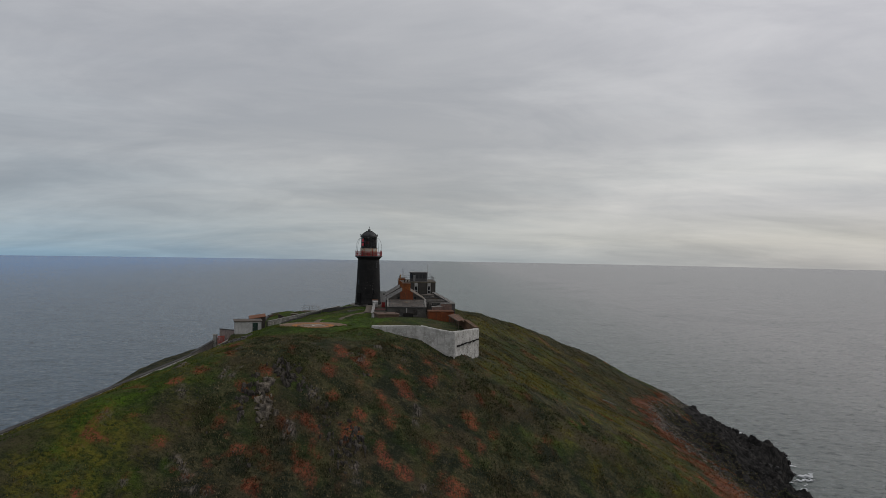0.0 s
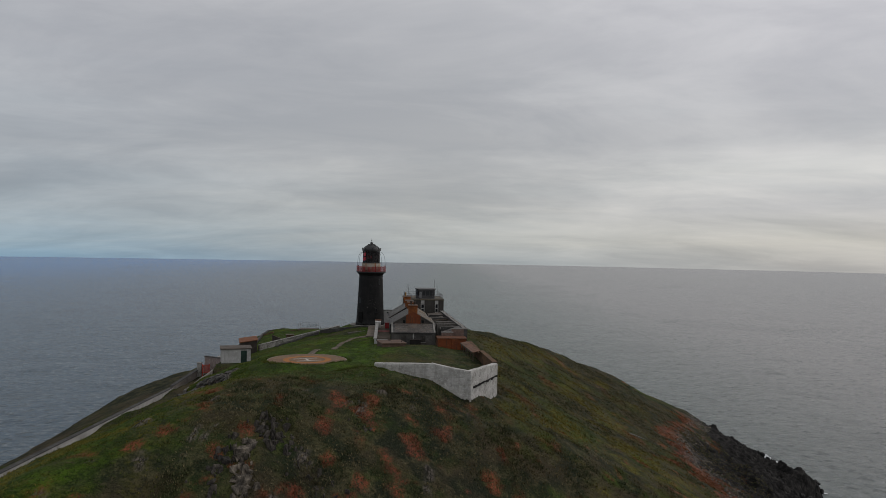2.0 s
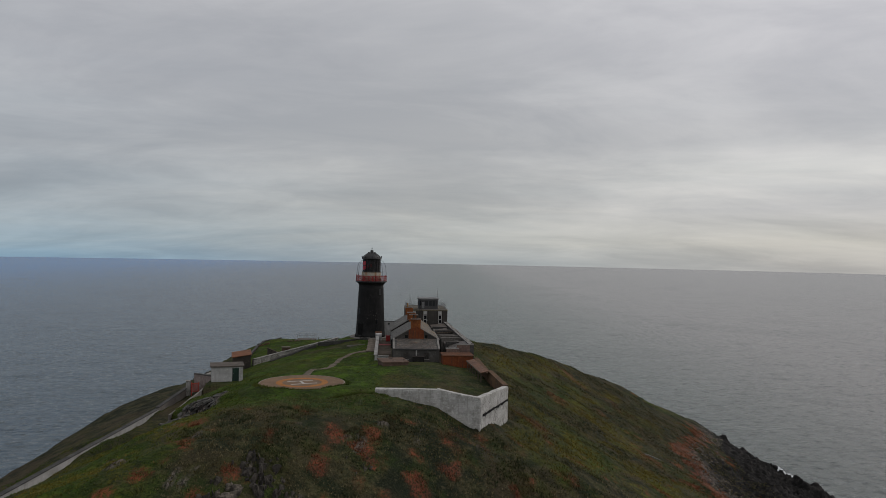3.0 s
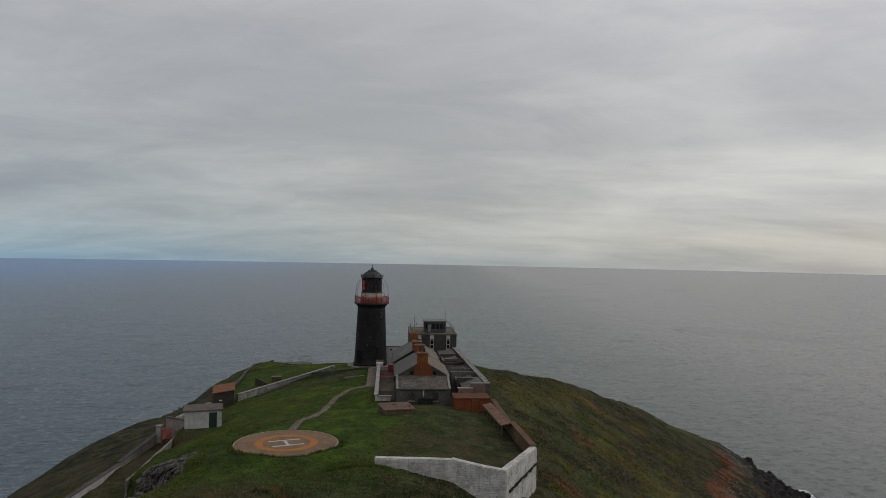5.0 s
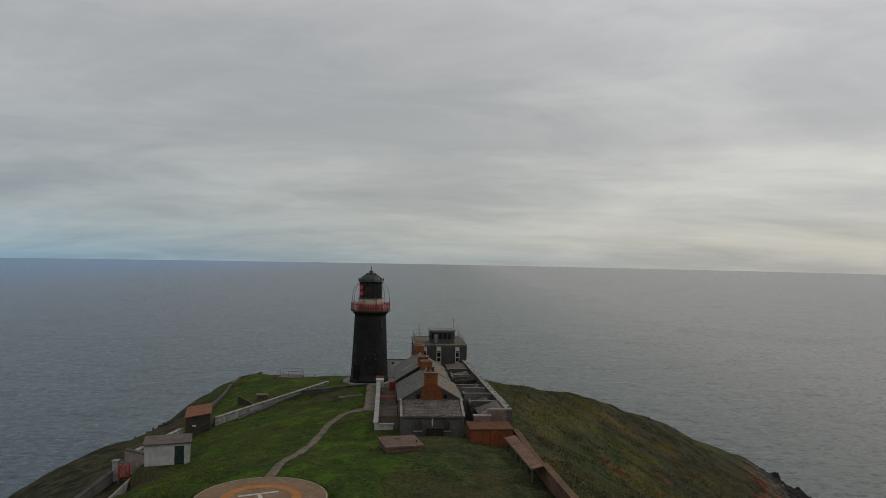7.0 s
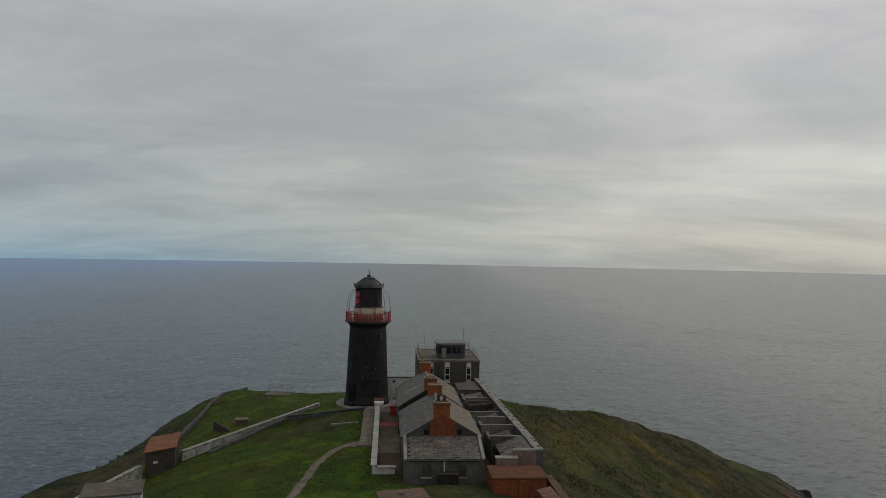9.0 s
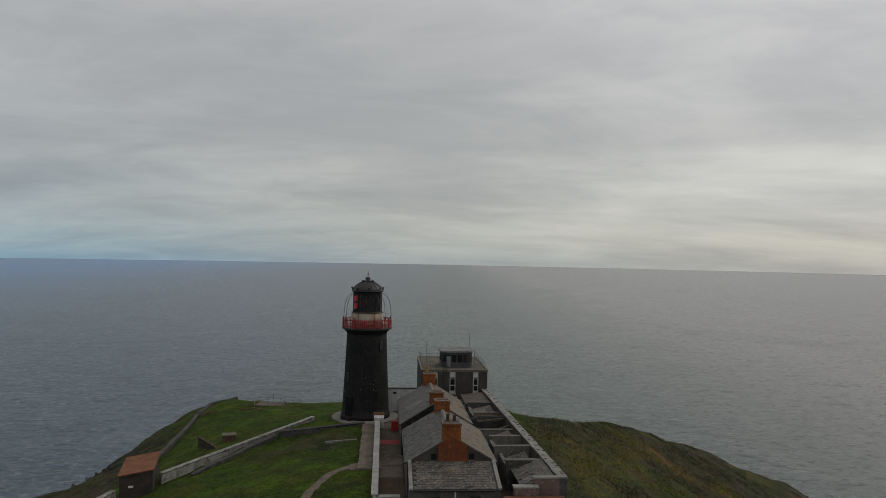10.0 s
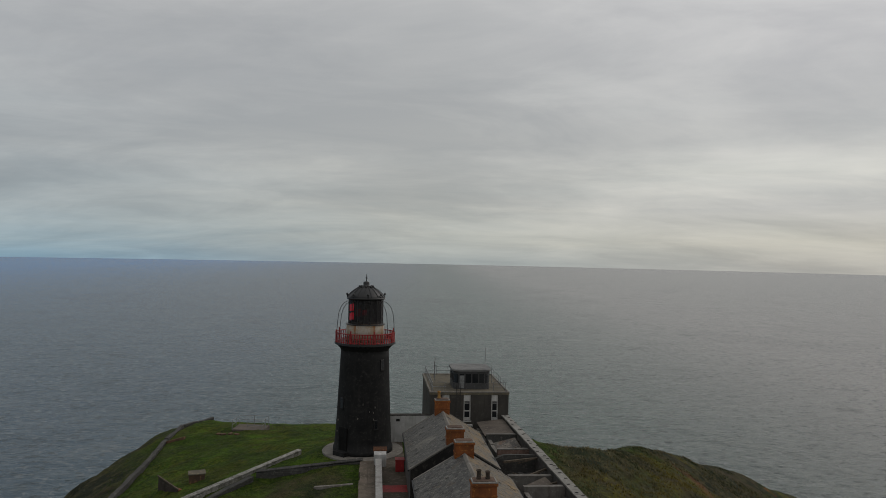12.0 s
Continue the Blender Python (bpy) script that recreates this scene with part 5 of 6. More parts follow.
def red_store():
    r = thing("rust_red_store", "low rust-red rendered store with a flat stained roof", "outbuilding", station(6.62, -7.3, FLOOR))
    w, d, h = 4.05, 2.9, 1.52
    part("wall", wall_with_holes(w, h, 0.3, []), "red_render", r)
    part("wall", box(0, 0.3, 0.301, d, 0, h), "red_render", r)
    part("wall", box(w - 0.3, w, 0.301, d, 0, h), "red_render", r)
    part("wall", box(0.301, w - 0.301, d - 0.3, d, 0, h), "red_render", r)
    part("roof", box(-0.10, w + 0.10, -0.10, d + 0.08, h + 0.001, h + 0.14, 0.02), "stained_roof", r, "flat roof stained orange by lichen")
    part("buttress", box(1.95, 2.75, -0.14, -0.001, 0, h - 0.02, 0.02), "red_render", r)
    # the step-up block behind it
    part("rear_block", box(0.75, 2.45, d + 0.40, d + 1.0, 0, 2.05, 0.02), "pink_plaster", r)
    part("rear_cap", box(0.68, 2.50, d + 0.36, d + 1.04, 2.052, 2.16, 0.02), "coping", r)


red_store()


def shelter():
    s = thing("open_shelter", "open-fronted shelter with a rusty mono-pitch roof on posts", "shelter", facing((2.55, 103.0), (1.15, 112.6), 47.0)[0])
    L = facing((2.55, 103.0), (1.15, 112.6))[1] - 0.5
    for k in range(6):
        x = 0.15 + k * (L - 0.3) / 5
        part("post", box(x - 0.06, x + 0.06, 0.66, 0.78, -0.9, 0.62), "wood", s)
    part("plate", box(0, L, 0.65, 0.79, 0.622, 0.74), "wood", s)
    roof = part("roof", prism([(-0.12, 0.95), (0.86, 0.74), (0.86, 0.80), (-0.12, 1.02)], L + 0.3, axis="x", start=-0.15), "rust_sheet", s, "rust-stained sheet roof")
    for x in np.arange(0.6, L, 1.55):
        part("seam", prism([(-0.11, 1.02), (0.85, 0.805), (0.85, 0.82), (-0.11, 1.036)], 0.04, axis="x", start=x), "rust_sheet", roof)
    part("fascia", box(-0.15, L + 0.15, 0.84, 0.90, 0.66, 0.82), "wood", s)


shelter()
sl = thing("tank_cover", "flat brown-stained concrete tank cover standing on the lawn", "tank", facing((-10.14, 106.4), (-6.93, 107.4), 47.55)[0])
part("walls", box(0.06, 3.24, 0.06, 3.3, -0.9, 0.55), "brown_slab", sl)
part("cover", box(-0.06, 3.36, -0.06, 3.42, 0.551, 0.72, 0.03), "brown_slab", sl)
part("hatch", box(1.4, 1.75, 2.2, 2.55, 0.721, 0.77, 0.01), "dark_wall", sl)
part("pipe", rod([(2.9, 0.9, 0.72), (2.9, 0.9, 0.90)], 0.06, 8), "dark_wall", sl)

# ---- yard of the houses ----
yw = thing("yard_wall", "low pale yard wall with flat coping", "wall", station(0, 0, FLOOR))
part("wall", box(-2.50, -2.22, -1.15, 6.9, -0.3, 0.72), "white_render", yw)
part("wall", box(-2.50, -2.22, 7.0, 21.3, -0.3, 0.72), "white_render", yw)
part("wall", box(-2.221, -0.6, -1.15, -0.87, -0.3, 0.55), "white_render", yw)
for k, (a, b) in enumerate([(-1.2, 0.8), (0.83, 2.9), (2.93, 4.9), (4.93, 6.9), (7.05, 9.6), (9.63, 12.2), (12.23, 15.0), (15.03, 18.0), (18.03, 21.2)]):
    part("coping_slab", box(-2.62, -2.10, a, b, 0.722, 0.80 + 0.01 * (k % 2), 0.01), "yard_coping", yw)
part("coping_slab", box(-2.099, -0.5, -1.25, -0.78, 0.552, 0.64, 0.01), "yard_coping", yw)
wb = thing("coal_box", "white rendered box with a sloping red-brown lid at the yard wall", "box", station(-2.75, 21.35, FLOOR))
part("body", prism([(0, -0.2), (1.15, -0.2), (1.15, 1.38), (0, 1.08)], 1.05, axis="x"), "white_render", wb)
part("lid", prism([(0.55, 1.235), (1.18, 1.40), (1.18, 1.45), (0.55, 1.285)], 1.17, axis="x", start=-0.06), "stained_roof", wb)
kk = thing("red_bin", "red painted metal box standing by the cottage wall", "box", station(-0.95, 19.9, FLOOR))
part("body", box(0, 0.72, 0, 0.8, 0.05, 0.98, 0.03), "red_paint", kk)
part("lid", box(-0.04, 0.76, -0.04, 0.84, 0.981, 1.06, 0.02), "red_paint", kk)
for x, y in ((0.05, 0.05), (0.6, 0.05), (0.05, 0.65), (0.6, 0.65)):
    part("foot", box(x, x + 0.1, y, y + 0.1, 0.0, 0.049), "black_metal", kk)

yd = thing("yard_paving", "mossy concrete yard with a red painted strip", "paving", station(0, 0, FLOOR), kind="structure")
part("surface", box(-2.2, -0.05, -0.85, 29.3, -0.4, 0.03), "yard", yd)
part("apron", box(-2.15, -0.1, 5.0, 7.8, 0.031, 0.05), "paving", yd)
part("brown_patch", box(-2.15, -0.1, -0.8, 4.6, 0.031, 0.042), "brown_yard", yd)
part("red_strip", box(-2.1, -0.15, 15.0, 16.6, 0.031, 0.04), "red_paint", yd, "worn red painted strip")
for k in range(15):
    for j in range(2):
        y = 7.0 + k * 1.04
        x = -3.86 + j * 0.62
        part("paving_slab", box(x - (RND.uniform(0, 0.12) if j == 0 else 0), x + 0.612, y, y + 1.03, -0.25, 0.20 + RND.uniform(-0.008, 0.008), 0.01), "paving", yd)

# ---- grounds of the station ----
def helipad():
    x, y, z = PAD
    h = thing("helipad", "round brown helipad with an orange ring and a white H", "helipad", Matrix.Translation((x, y, z)))
    part("slab", turned([(4.55, -0.9), (4.60, -0.02), (4.57, 0.0)], 96), "pad", h)
    rim = part("rim", turned([(4.47, 0.004), (4.56, 0.004), (4.56, 0.010), (4.47, 0.010), (4.47, 0.004)], 96, cap=False), "pad_rim", h)
    ring = part("ring", turned([(2.10, 0.004), (2.78, 0.004), (2.78, 0.010), (2.10, 0.010), (2.10, 0.004)], 96, cap=False), "pad_yellow", h, "worn orange ring")
    mark = part("letter", bmesh.new(), "pad_white", h, "worn white letter H")
    bm = bmesh.new()
    for a in (-0.85, 0.85):
        box(-1.40, 1.40, a - 0.14, a + 0.14, 0.004, 0.012, bm=bm)
    box(-0.14, 0.14, -0.709, 0.709, 0.004, 0.012, bm=bm)
    bmesh.ops.rotate(bm, verts=bm.verts, cent=(0, 0, 0), matrix=Matrix.Rotation(radians(25), 3, "Z"))
    bm.to_mesh(mark.data)
    bm.free()


helipad()


def ribbon(name, label, line, width, material, lift, thick=0.25, step=0.5, ragged=0.04):
    """A path laid on the land along a line of places."""
    pts = []
    for (x0, y0), (x1, y1) in zip(line, line[1:]):
        n = max(1, int(math.hypot(x1 - x0, y1 - y0) / step))
        pts += [(x0 + (x1 - x0) * k / n, y0 + (y1 - y0) * k / n) for k in range(n)]
    pts.append(line[-1])
    for _ in range(14):
        pts = [pts[0]] + [tuple((a[i] + 2 * b[i] + c[i]) / 4 for i in (0, 1)) for a, b, c in zip(pts, pts[1:], pts[2:])] + [pts[-1]]
    bm, rows = bmesh.new(), []
    rr = random.Random(len(line))
    for i, p in enumerate(pts):
        q, r = pts[max(i - 1, 0)], pts[min(i + 1, len(pts) - 1)]
        t = Vector((r[0] - q[0], r[1] - q[1])).normalized()
        nrm = Vector((-t.y, t.x))
        row = []
        for s in (-1, -0.5, 0, 0.5, 1):
            k = s * width / 2 + (rr.uniform(-ragged, ragged) if abs(s) == 1 else 0)
            x, y = p[0] + nrm.x * k, p[1] + nrm.y * k
            row.append((x, y, ground_at(x, y) + lift - (0.06 if abs(s) == 1 else 0)))
        rows.append([bm.verts.new(c) for c in row] + [bm.verts.new((c[0], c[1], c[2] - thick)) for c in (row[0], row[-1])])
    for a, b in zip(rows, rows[1:]):
        for k in range(4):
            bm.faces.new((a[k], a[k + 1], b[k + 1], b[k]))
        bm.faces.new((a[5], a[0], b[0], b[5]))
        bm.faces.new((a[4], a[6], b[6], b[4]))
    me = mesh_of(name, bm, material)
    return tagged(new(name, me), label, "path", kind="structure")


ribbon("path", "trodden pale path from the helipad to the houses", [(-18.6, 99.6), (-18.35, 106.0), (-18.1, 113.0), (-17.9, 119.5), (-17.6, 124.6), (-16.6, 127.6), (-13.6, 129.0)], 0.75, "path", 0.11, ragged=0.05)
ribbon("pavement", "worn concrete paving at the yard steps", [(-15.3, 128.4), (-12.7, 128.7)], 2.4, "paving", 0.06, ragged=0.03)


# ---- walls ----
def run_wall(name, label, a, b, za, zb, low, thick, material, cap=None, cap_label="", face=None, w=0.62, h=0.21, proud=0.045, waves=0.0):
    """A free-standing wall from a to b, its top falling from za to zb, down below the land."""
    m, L = facing(a, b)
    t = thing(name, label, "wall", m)
    n = max(2, int(L / 1.2))
    cuts = np.linspace(0, L, n + 1)
    if low is None:  # heights are then above the land at either end
        za, zb = za + ground_at(*a), zb + ground_at(*b)
        low = min(za, zb) - 2.0
    top = lambda x: za + (zb - za) * x / L
    bm, rows = bmesh.new(), []
    for x in cuts:
        zt = top(x) + RND.uniform(-waves, waves)
        rows.append([bm.verts.new(p) for p in ((x, 0, low), (x, thick, low), (x, thick, zt), (x, 0, zt))])
    for p, q in zip(rows, rows[1:]):
        for k in range(4):
            bm.faces.new((p[k], q[k], q[(k + 1) % 4], p[(k + 1) % 4]))
    bm.faces.new(rows[0])
    bm.faces.new(rows[-1])
    part("core", bm, material, t)
    if cap:
        x = 0.0
        while x < L:
            d = min(RND.uniform(0.7, 1.3), L - x)
            z = top(x + d / 2)
            bm = box(0.01, d - 0.01, -0.05, thick + 0.05, 0.0, 0.09, 0.015)
            child("coping_stone", mesh_of("coping_stone", bm, cap), t, m=Matrix.Translation((x, 0, top(x) + 0.002 + waves)) @ Matrix.Rotation(-math.atan2(zb - za, L), 4, "Y"))
            x += d
    if face:
        sx = np.linspace(0, L, max(3, int(L / 0.3)))
        pts = [m @ Vector((x, -0.3, 0)) for x in sx]
        sz = land(np.array([p.x for p in pts]), np.array([p.y for p in pts]))
        ground = lambda x: float(np.interp(x, sx, sz))
        stones(t, L, top, ground, 0.0, face, w, h, proud)
    return t


A, C, D = (-9.3, 88.75), (1.0, 87.9), (4.4, 96.3)
MID = (-3.2, 88.25)
run_wall("lawn_wall", "whitewashed rubble retaining wall below the lawn", A, MID, 48.40, 48.50, 43.0, 0.55, "whitewash", face="whitewash", w=0.50, h=0.19, proud=0.085, waves=0.06)
run_wall("lawn_wall", "whitewashed rubble retaining wall falling to its corner", MID, C, 48.50, 47.85, 42.5, 0.55, "whitewash", face="whitewash", w=0.50, h=0.19, proud=0.085, waves=0.05)
w = run_wall("lawn_wall", "whitewashed rubble retaining wall with a dark broken ledge", C, D, 47.85, 47.45, 41.5, 0.55, "whitewash", face="whitewash", w=0.50, h=0.19, proud=0.085, waves=0.04)
L = facing(C, D)[1]
# near-black stones stand in for the dark gap along the broken ledge
for k in range(18):
    x = 0.7 + k * (L - 0.9) / 18
    part("ledge_stone", box(x, x + 0.40, -0.13 - RND.uniform(0, 0.06), -0.05, 45.98 + RND.uniform(-0.10, 0.06), 46.10 + RND.uniform(0, 0.08)), "near_black", w)
run_wall("lawn_kerb", "low pale kerb stones at the end of the lawn wall", (-12.8, 89.5), (-9.35, 88.8), 47.38, 47.50, 46.3, 0.35, "drystone", waves=0.06)
run_wall("boundary_wall", "lichened brown stone boundary wall beside the lawn", (4.42, 96.4), (3.15, 104.3), 47.45, 47.75, 42.0, 0.50, "brown_stone", "brown_stone", face="brown_stone", waves=0.04)
run_wall("boundary_wall", "lichened brown stone boundary wall behind the shelter", (3.14, 104.35), (2.0, 116.2), 47.35, 47.5, 42.0, 0.50, "brown_stone", "brown_stone", waves=0.04)
# lane and field walls on the west side
run_wall("lane_wall", "long whitewashed lane wall with dark capping", (-37.5, 52.0), (-38.3, 108.0), 41.62, 41.45, 37.0, 0.45, "white_render", "drystone")
run_wall("lane_wall", "grey stone lane wall up to the gate", (-38.3, 108.05), (-38.0, 119.2), 41.62, 42.55, 39.5, 0.45, "concrete", "drystone", waves=0.05)
run_wall("lane_kerb", "pale brown kerb wall along the upper side of the lane", (-32.7, 97.3), (-34.3, 115.2), 43.32, 43.45, 40.5, 0.22, "concrete", waves=0.05)
rv = thing("revetment", "sloping revetment of dark slabby stones beside the lane", "wall", Matrix.Translation((-30.5, 95.5, 0.0)))
rr = random.Random(31)
kinds = []
for k in range(8):
    bm = box(-0.5, 0.5, -0.5, 0.5, -0.5, 0.5)
    for v in bm.verts:
        v.co = Vector([c * rr.uniform(0.72, 1.0) for c in v.co])
    kinds.append(mesh_of("stone", bevelled(bm, 0.06), "revetment"))
for k in range(290):
    p, q = rr.random(), rr.random()
    x, y = -32.2 + 5.0 * p + 0.6 * q + rr.uniform(-0.2, 0.2), 86.2 + 11.0 * q + rr.uniform(-0.2, 0.2)
    z = ground_at(x, y)
    lean = math.degrees(math.atan(ground_at(x + 0.3, y) - ground_at(x - 0.3, y)) / 0.6) * 0.8
    size = (rr.uniform(0.45, 0.85), rr.uniform(0.45, 1.0), rr.uniform(0.16, 0.30))
    m = Matrix.Translation((x + 30.5, y - 95.5, z + 0.02)) @ pose(0, 0, 0, rr.uniform(-16, 16), max(-40.0, min(40.0, -lean)) + rr.uniform(-10, 10), rr.uniform(-50, 50)) @ Matrix.Diagonal((*size, 1))
    child("stone", rr.choice(kinds), rv, m=m)
run_wall("field_wall", "whitewashed field wall up to the lighthouse", (-33.1, 132.2), (-21.9, 147.4), 44.15, 46.08, 42.0, 0.42, "field_wash", "field_wash", waves=0.05)
run_wall("field_wall", "whitewashed wall dropping from the brown shed", (-38.2, 121.5), (-35.7, 128.8), 42.9, 43.7, 40.0, 0.42, "field_wash", "field_wash", waves=0.04)
run_wall("field_bank", "low dark stone bank on the grass before the tower", (-24.6, 141.4), (-15.6, 141.9), 0.42, 0.26, None, 0.50, "drystone", "drystone", face="drystone", w=0.5, h=0.18, waves=0.06)
run_wall("field_bank", "low dark rubble bank below the field wall", (-30.4, 132.9), (-24.7, 140.9), 0.25, 0.45, None, 0.5, "drystone", face="drystone", w=0.45, h=0.15, waves=0.09)
run_wall("stone_strip", "short pale stone strip lying in the grass", (-19.0, 137.3), (-15.9, 137.0), 0.08, 0.08, None, 0.3, "concrete", waves=0.05)
for a, b in (((-37.6, 139.5), (-38.9, 147.0)), ((-38.92, 147.05), (-39.9, 156.0)), ((-39.92, 156.05), (-41.0, 165.0)), ((-41.0, 165.05), (-41.4, 171.5)), ((-41.35, 171.55), (-38.6, 174.6))):
    run_wall("cliff_wall", "tumbled grey stone wall along the western cliff edge", a, b, 0.40, 0.40, None, 0.45, "drystone", face="drystone", w=0.5, h=0.18, waves=0.10)
run_wall("field_kerb", "low stone kerb across the western grass", (-41.5, 164.2), (-38.6, 163.4), 0.35, 0.35, None, 0.35, "brown_stone")

# ---- sheds ----
def flat_shed(name, label, a, b, depth, z, h, wall, roof, rise=0.0, door=None):
    m, L = facing(a, b, z)
    s = thing(name, label, "shed", m)
    holes = [door] if door else []
    part("wall", wall_with_holes(L, h, 0.25, [(d[0], d[1], 0.0, d[2]) for d in holes]), wall, s)
    for x in (0, L - 0.25):
        part("wall", prism([(0.251, -1.2), (depth, -1.2), (depth, h + rise), (0.251, h)], 0.25, axis="x", start=x), wall, s)
    part("wall", box(0.251, L - 0.251, depth - 0.25, depth, -1.2, h + rise), wall, s)
    part("footing", box(0, L, 0.0, 0.25, -1.2, -0.001), wall, s)
    part("roof", prism([(-0.14, h + 0.001), (depth + 0.12, h + rise + 0.001), (depth + 0.12, h + rise + 0.15), (-0.14, h + 0.15)], L + 0.30, axis="x", start=-0.15), roof, s)
    if door:
        d = part("door", box(door[0] + 0.03, door[1] - 0.03, 0.08, 0.13, 0.02, door[2] - 0.03), "green_door", s, "dark green boarded door")
        for k in range(5):
            x = door[0] + 0.05 + k * (door[1] - door[0] - 0.1) / 5
            part("board", box(x, x + (door[1] - door[0] - 0.1) / 5 - 0.02, 0.06, 0.079, 0.03, door[2] - 0.05), "green_door", d)
        part("door_handle", rod([(door[0] + 0.15, 0.03, 0.95), (door[0] + 0.15, 0.03, 1.10)], 0.02, 6), "grey_metal", d)
    return s


flat_shed("white_shed", "white rendered flat-roofed shed with a dark green door", (-33.55, 113.2), (-29.7, 114.55), 3.0, 44.05, 1.95, "white_render", "shed_roof", 0.05, (2.68, 3.55, 1.76))
m, L = facing((-35.5, 128.9), (-32.9, 129.7), 43.0)
rs_ = thing("red_roofed_shed", "dark brown shed with a sloping orange-brown roof", "shed", m)
for y in (0.0, 5.35):
    part("wall", prism([(0, -1.5), (L, -1.5), (L, 2.33), (0, 1.95)], 0.25, start=y), "dark_wall", rs_)
part("wall", box(0, 0.25, 0.251, 5.349, -1.5, 1.95), "dark_wall", rs_)
part("wall", box(L - 0.25, L, 0.251, 5.349, -1.5, 2.30), "dark_wall", rs_)
part("roof", prism([(-0.15, 1.952), (L + 0.12, 2.36), (L + 0.12, 2.46), (-0.15, 2.05)], 5.9, start=-0.15), "red_roof", rs_)
part("vent", box(0.75, 1.15, -0.22, -0.001, 0.95, 1.10, 0.02), "white_frame", rs_, "small white vent hood")
an = thing("annex_wall", "faded pink rendered yard wall beside the shed", "wall", facing((-37.4, 117.6), (-33.8, 115.6), 42.6)[0])
part("wall", box(0, 3.9, 0, 0.35, -1.5, 1.72), "pink_wall", an)
part("coping", box(-0.05, 3.95, -0.06, 0.41, 1.722, 1.82, 0.01), "drystone", an)
gp = thing("gate_pier", "pale flaking gate pier at the head of the lane", "pier", Matrix.Translation((-37.9, 116.9, 42.0)))
part("pier", box(-0.28, 0.28, -0.28, 0.28, -1.0, 1.45, 0.03), "field_wash", gp)
part("cap", box(-0.34, 0.34, -0.34, 0.34, 1.451, 1.56, 0.02), "field_wash", gp)


def gate(a, b, z):
    m, L = facing(a, b, z)
    g = thing("metal_gate", "orange-red painted metal gate standing in the lane", "gate", m)
    for x in (0.0, L):
        part("post", rod([(x, 0, -0.6), (x, 0, 1.35)], 0.06, 6), "red_gate", g)
    for z0 in (0.12, 1.2):
        part("rail", rod([(0, 0, z0), (L, 0, z0)], 0.045, 6), "red_gate", g)
    for k in range(1, 8):
        part("bar", rod([(L * k / 8, 0, 0.12), (L * k / 8, 0, 1.2)], 0.03, 6), "red_gate", g)


gate((-36.9, 115.3), (-36.05, 115.7), 42.2)
pp = thing("stone_post", "short pale stone post beside the lane", "post", Matrix.Translation((-34.2, 95.6, ground_at(-34.2, 95.6))))
part("shaft", box(-0.2, 0.2, -0.2, 0.2, -0.4, 0.75, 0.04), "coping", pp)

# lean-to of boards and a small hut on the western grass
hz = ground_at(-30.4, 144.4)
hb = thing("small_hut", "small brown stone hut behind the field wall", "hut", facing((-31.5, 144.4), (-29.9, 145.0), hz)[0])
part("wall", box(0.15, 1.5, 0, 1.1, -0.6, 0.55, 0.02), "brown_stone", hb)
part("roof", box(0.07, 1.58, -0.08, 1.18, 0.551, 0.66, 0.03), "roof_felt", hb)
bz = ground_at(-32.7, 143.6)
bs = thing("board_screen", "leaning dark board screen with a pale top rail", "screen", facing((-34.0, 144.2), (-31.7, 142.6), bz)[0])
Ls = facing((-34.0, 144.2), (-31.7, 142.6))[1]
for k in range(12):
    part("board", box(k * Ls / 12, (k + 0.94) * Ls / 12, 0, 0.06, -0.7, 1.05 - 0.05 * k), "dark_wall", bs)
part("rail", rod([(-0.1, 0.0, 1.12), (Ls + 0.1, 0.0, 0.50)], 0.07, 4), "wood", bs)
part("orange_board", box(Ls * 0.6, Ls, 0.08, 0.5, 0.30, 0.36), "red_roof", bs)

# fenced concrete stand at the far edge of the grass
fz = ground_at(-31.5, 166.2)
fp = thing("fenced_stand", "concrete stand with a galvanised guard fence", "stand", Matrix.Translation((-31.6, 166.4, fz)) @ pose(0, 0, 0, 0, 0, -3))
part("slab", box(-1.9, 1.9, -1.2, 1.5, -0.6, 0.12, 0.02), "shed_roof", fp)
corners = [(-1.8, -1.4), (0, -1.4), (1.8, -1.4), (1.8, 0), (1.8, 1.4), (0, 1.4), (-1.8, 1.4), (-1.8, 0)]
for x, y in corners:
    part("post", rod([(x, y, 0.12), (x, y, 1.25)], 0.035, 6), "grey_metal", fp)
for z0 in (0.70, 1.22):
    for p, q in zip(corners, corners[1:] + corners[:1]):
        if (p, q) != ((-1.8, -1.4), (0, -1.4)):
            part("rail", rod([(*p, z0), (*q, z0)], 0.028, 5), "grey_metal", fp)
for k in range(2):
    x, y = -26.5 + k * 1.45 - 2.4, 165.9 - 0.1 * k
    z0 = ground_at(x, y)
    po = thing("fence_post", "thin grey fence post on the cliff edge", "post", Matrix.Translation((x, y, z0)), group="cliff edge posts")
    part("shaft", rod([(0, 0, -0.3), (0, 0, 0.75)], 0.04, 5), "wood", po)
for k, (x, y) in enumerate(((-34.6, 163.8), (-34.0, 163.4), (-33.2, 163.5), (-34.9, 164.6), (-32.4, 163.3))):
    rk = thing("loose_block", "pale concrete block lying beside the stand", "block", Matrix.Translation((x, y, ground_at(x, y))) @ pose(0, 0, 0, 0, 0, 37 * k), group="loose blocks")
    part("block", box(-0.3, 0.3, -0.2, 0.2, -0.2, 0.16, 0.03), "brown_stone", rk)

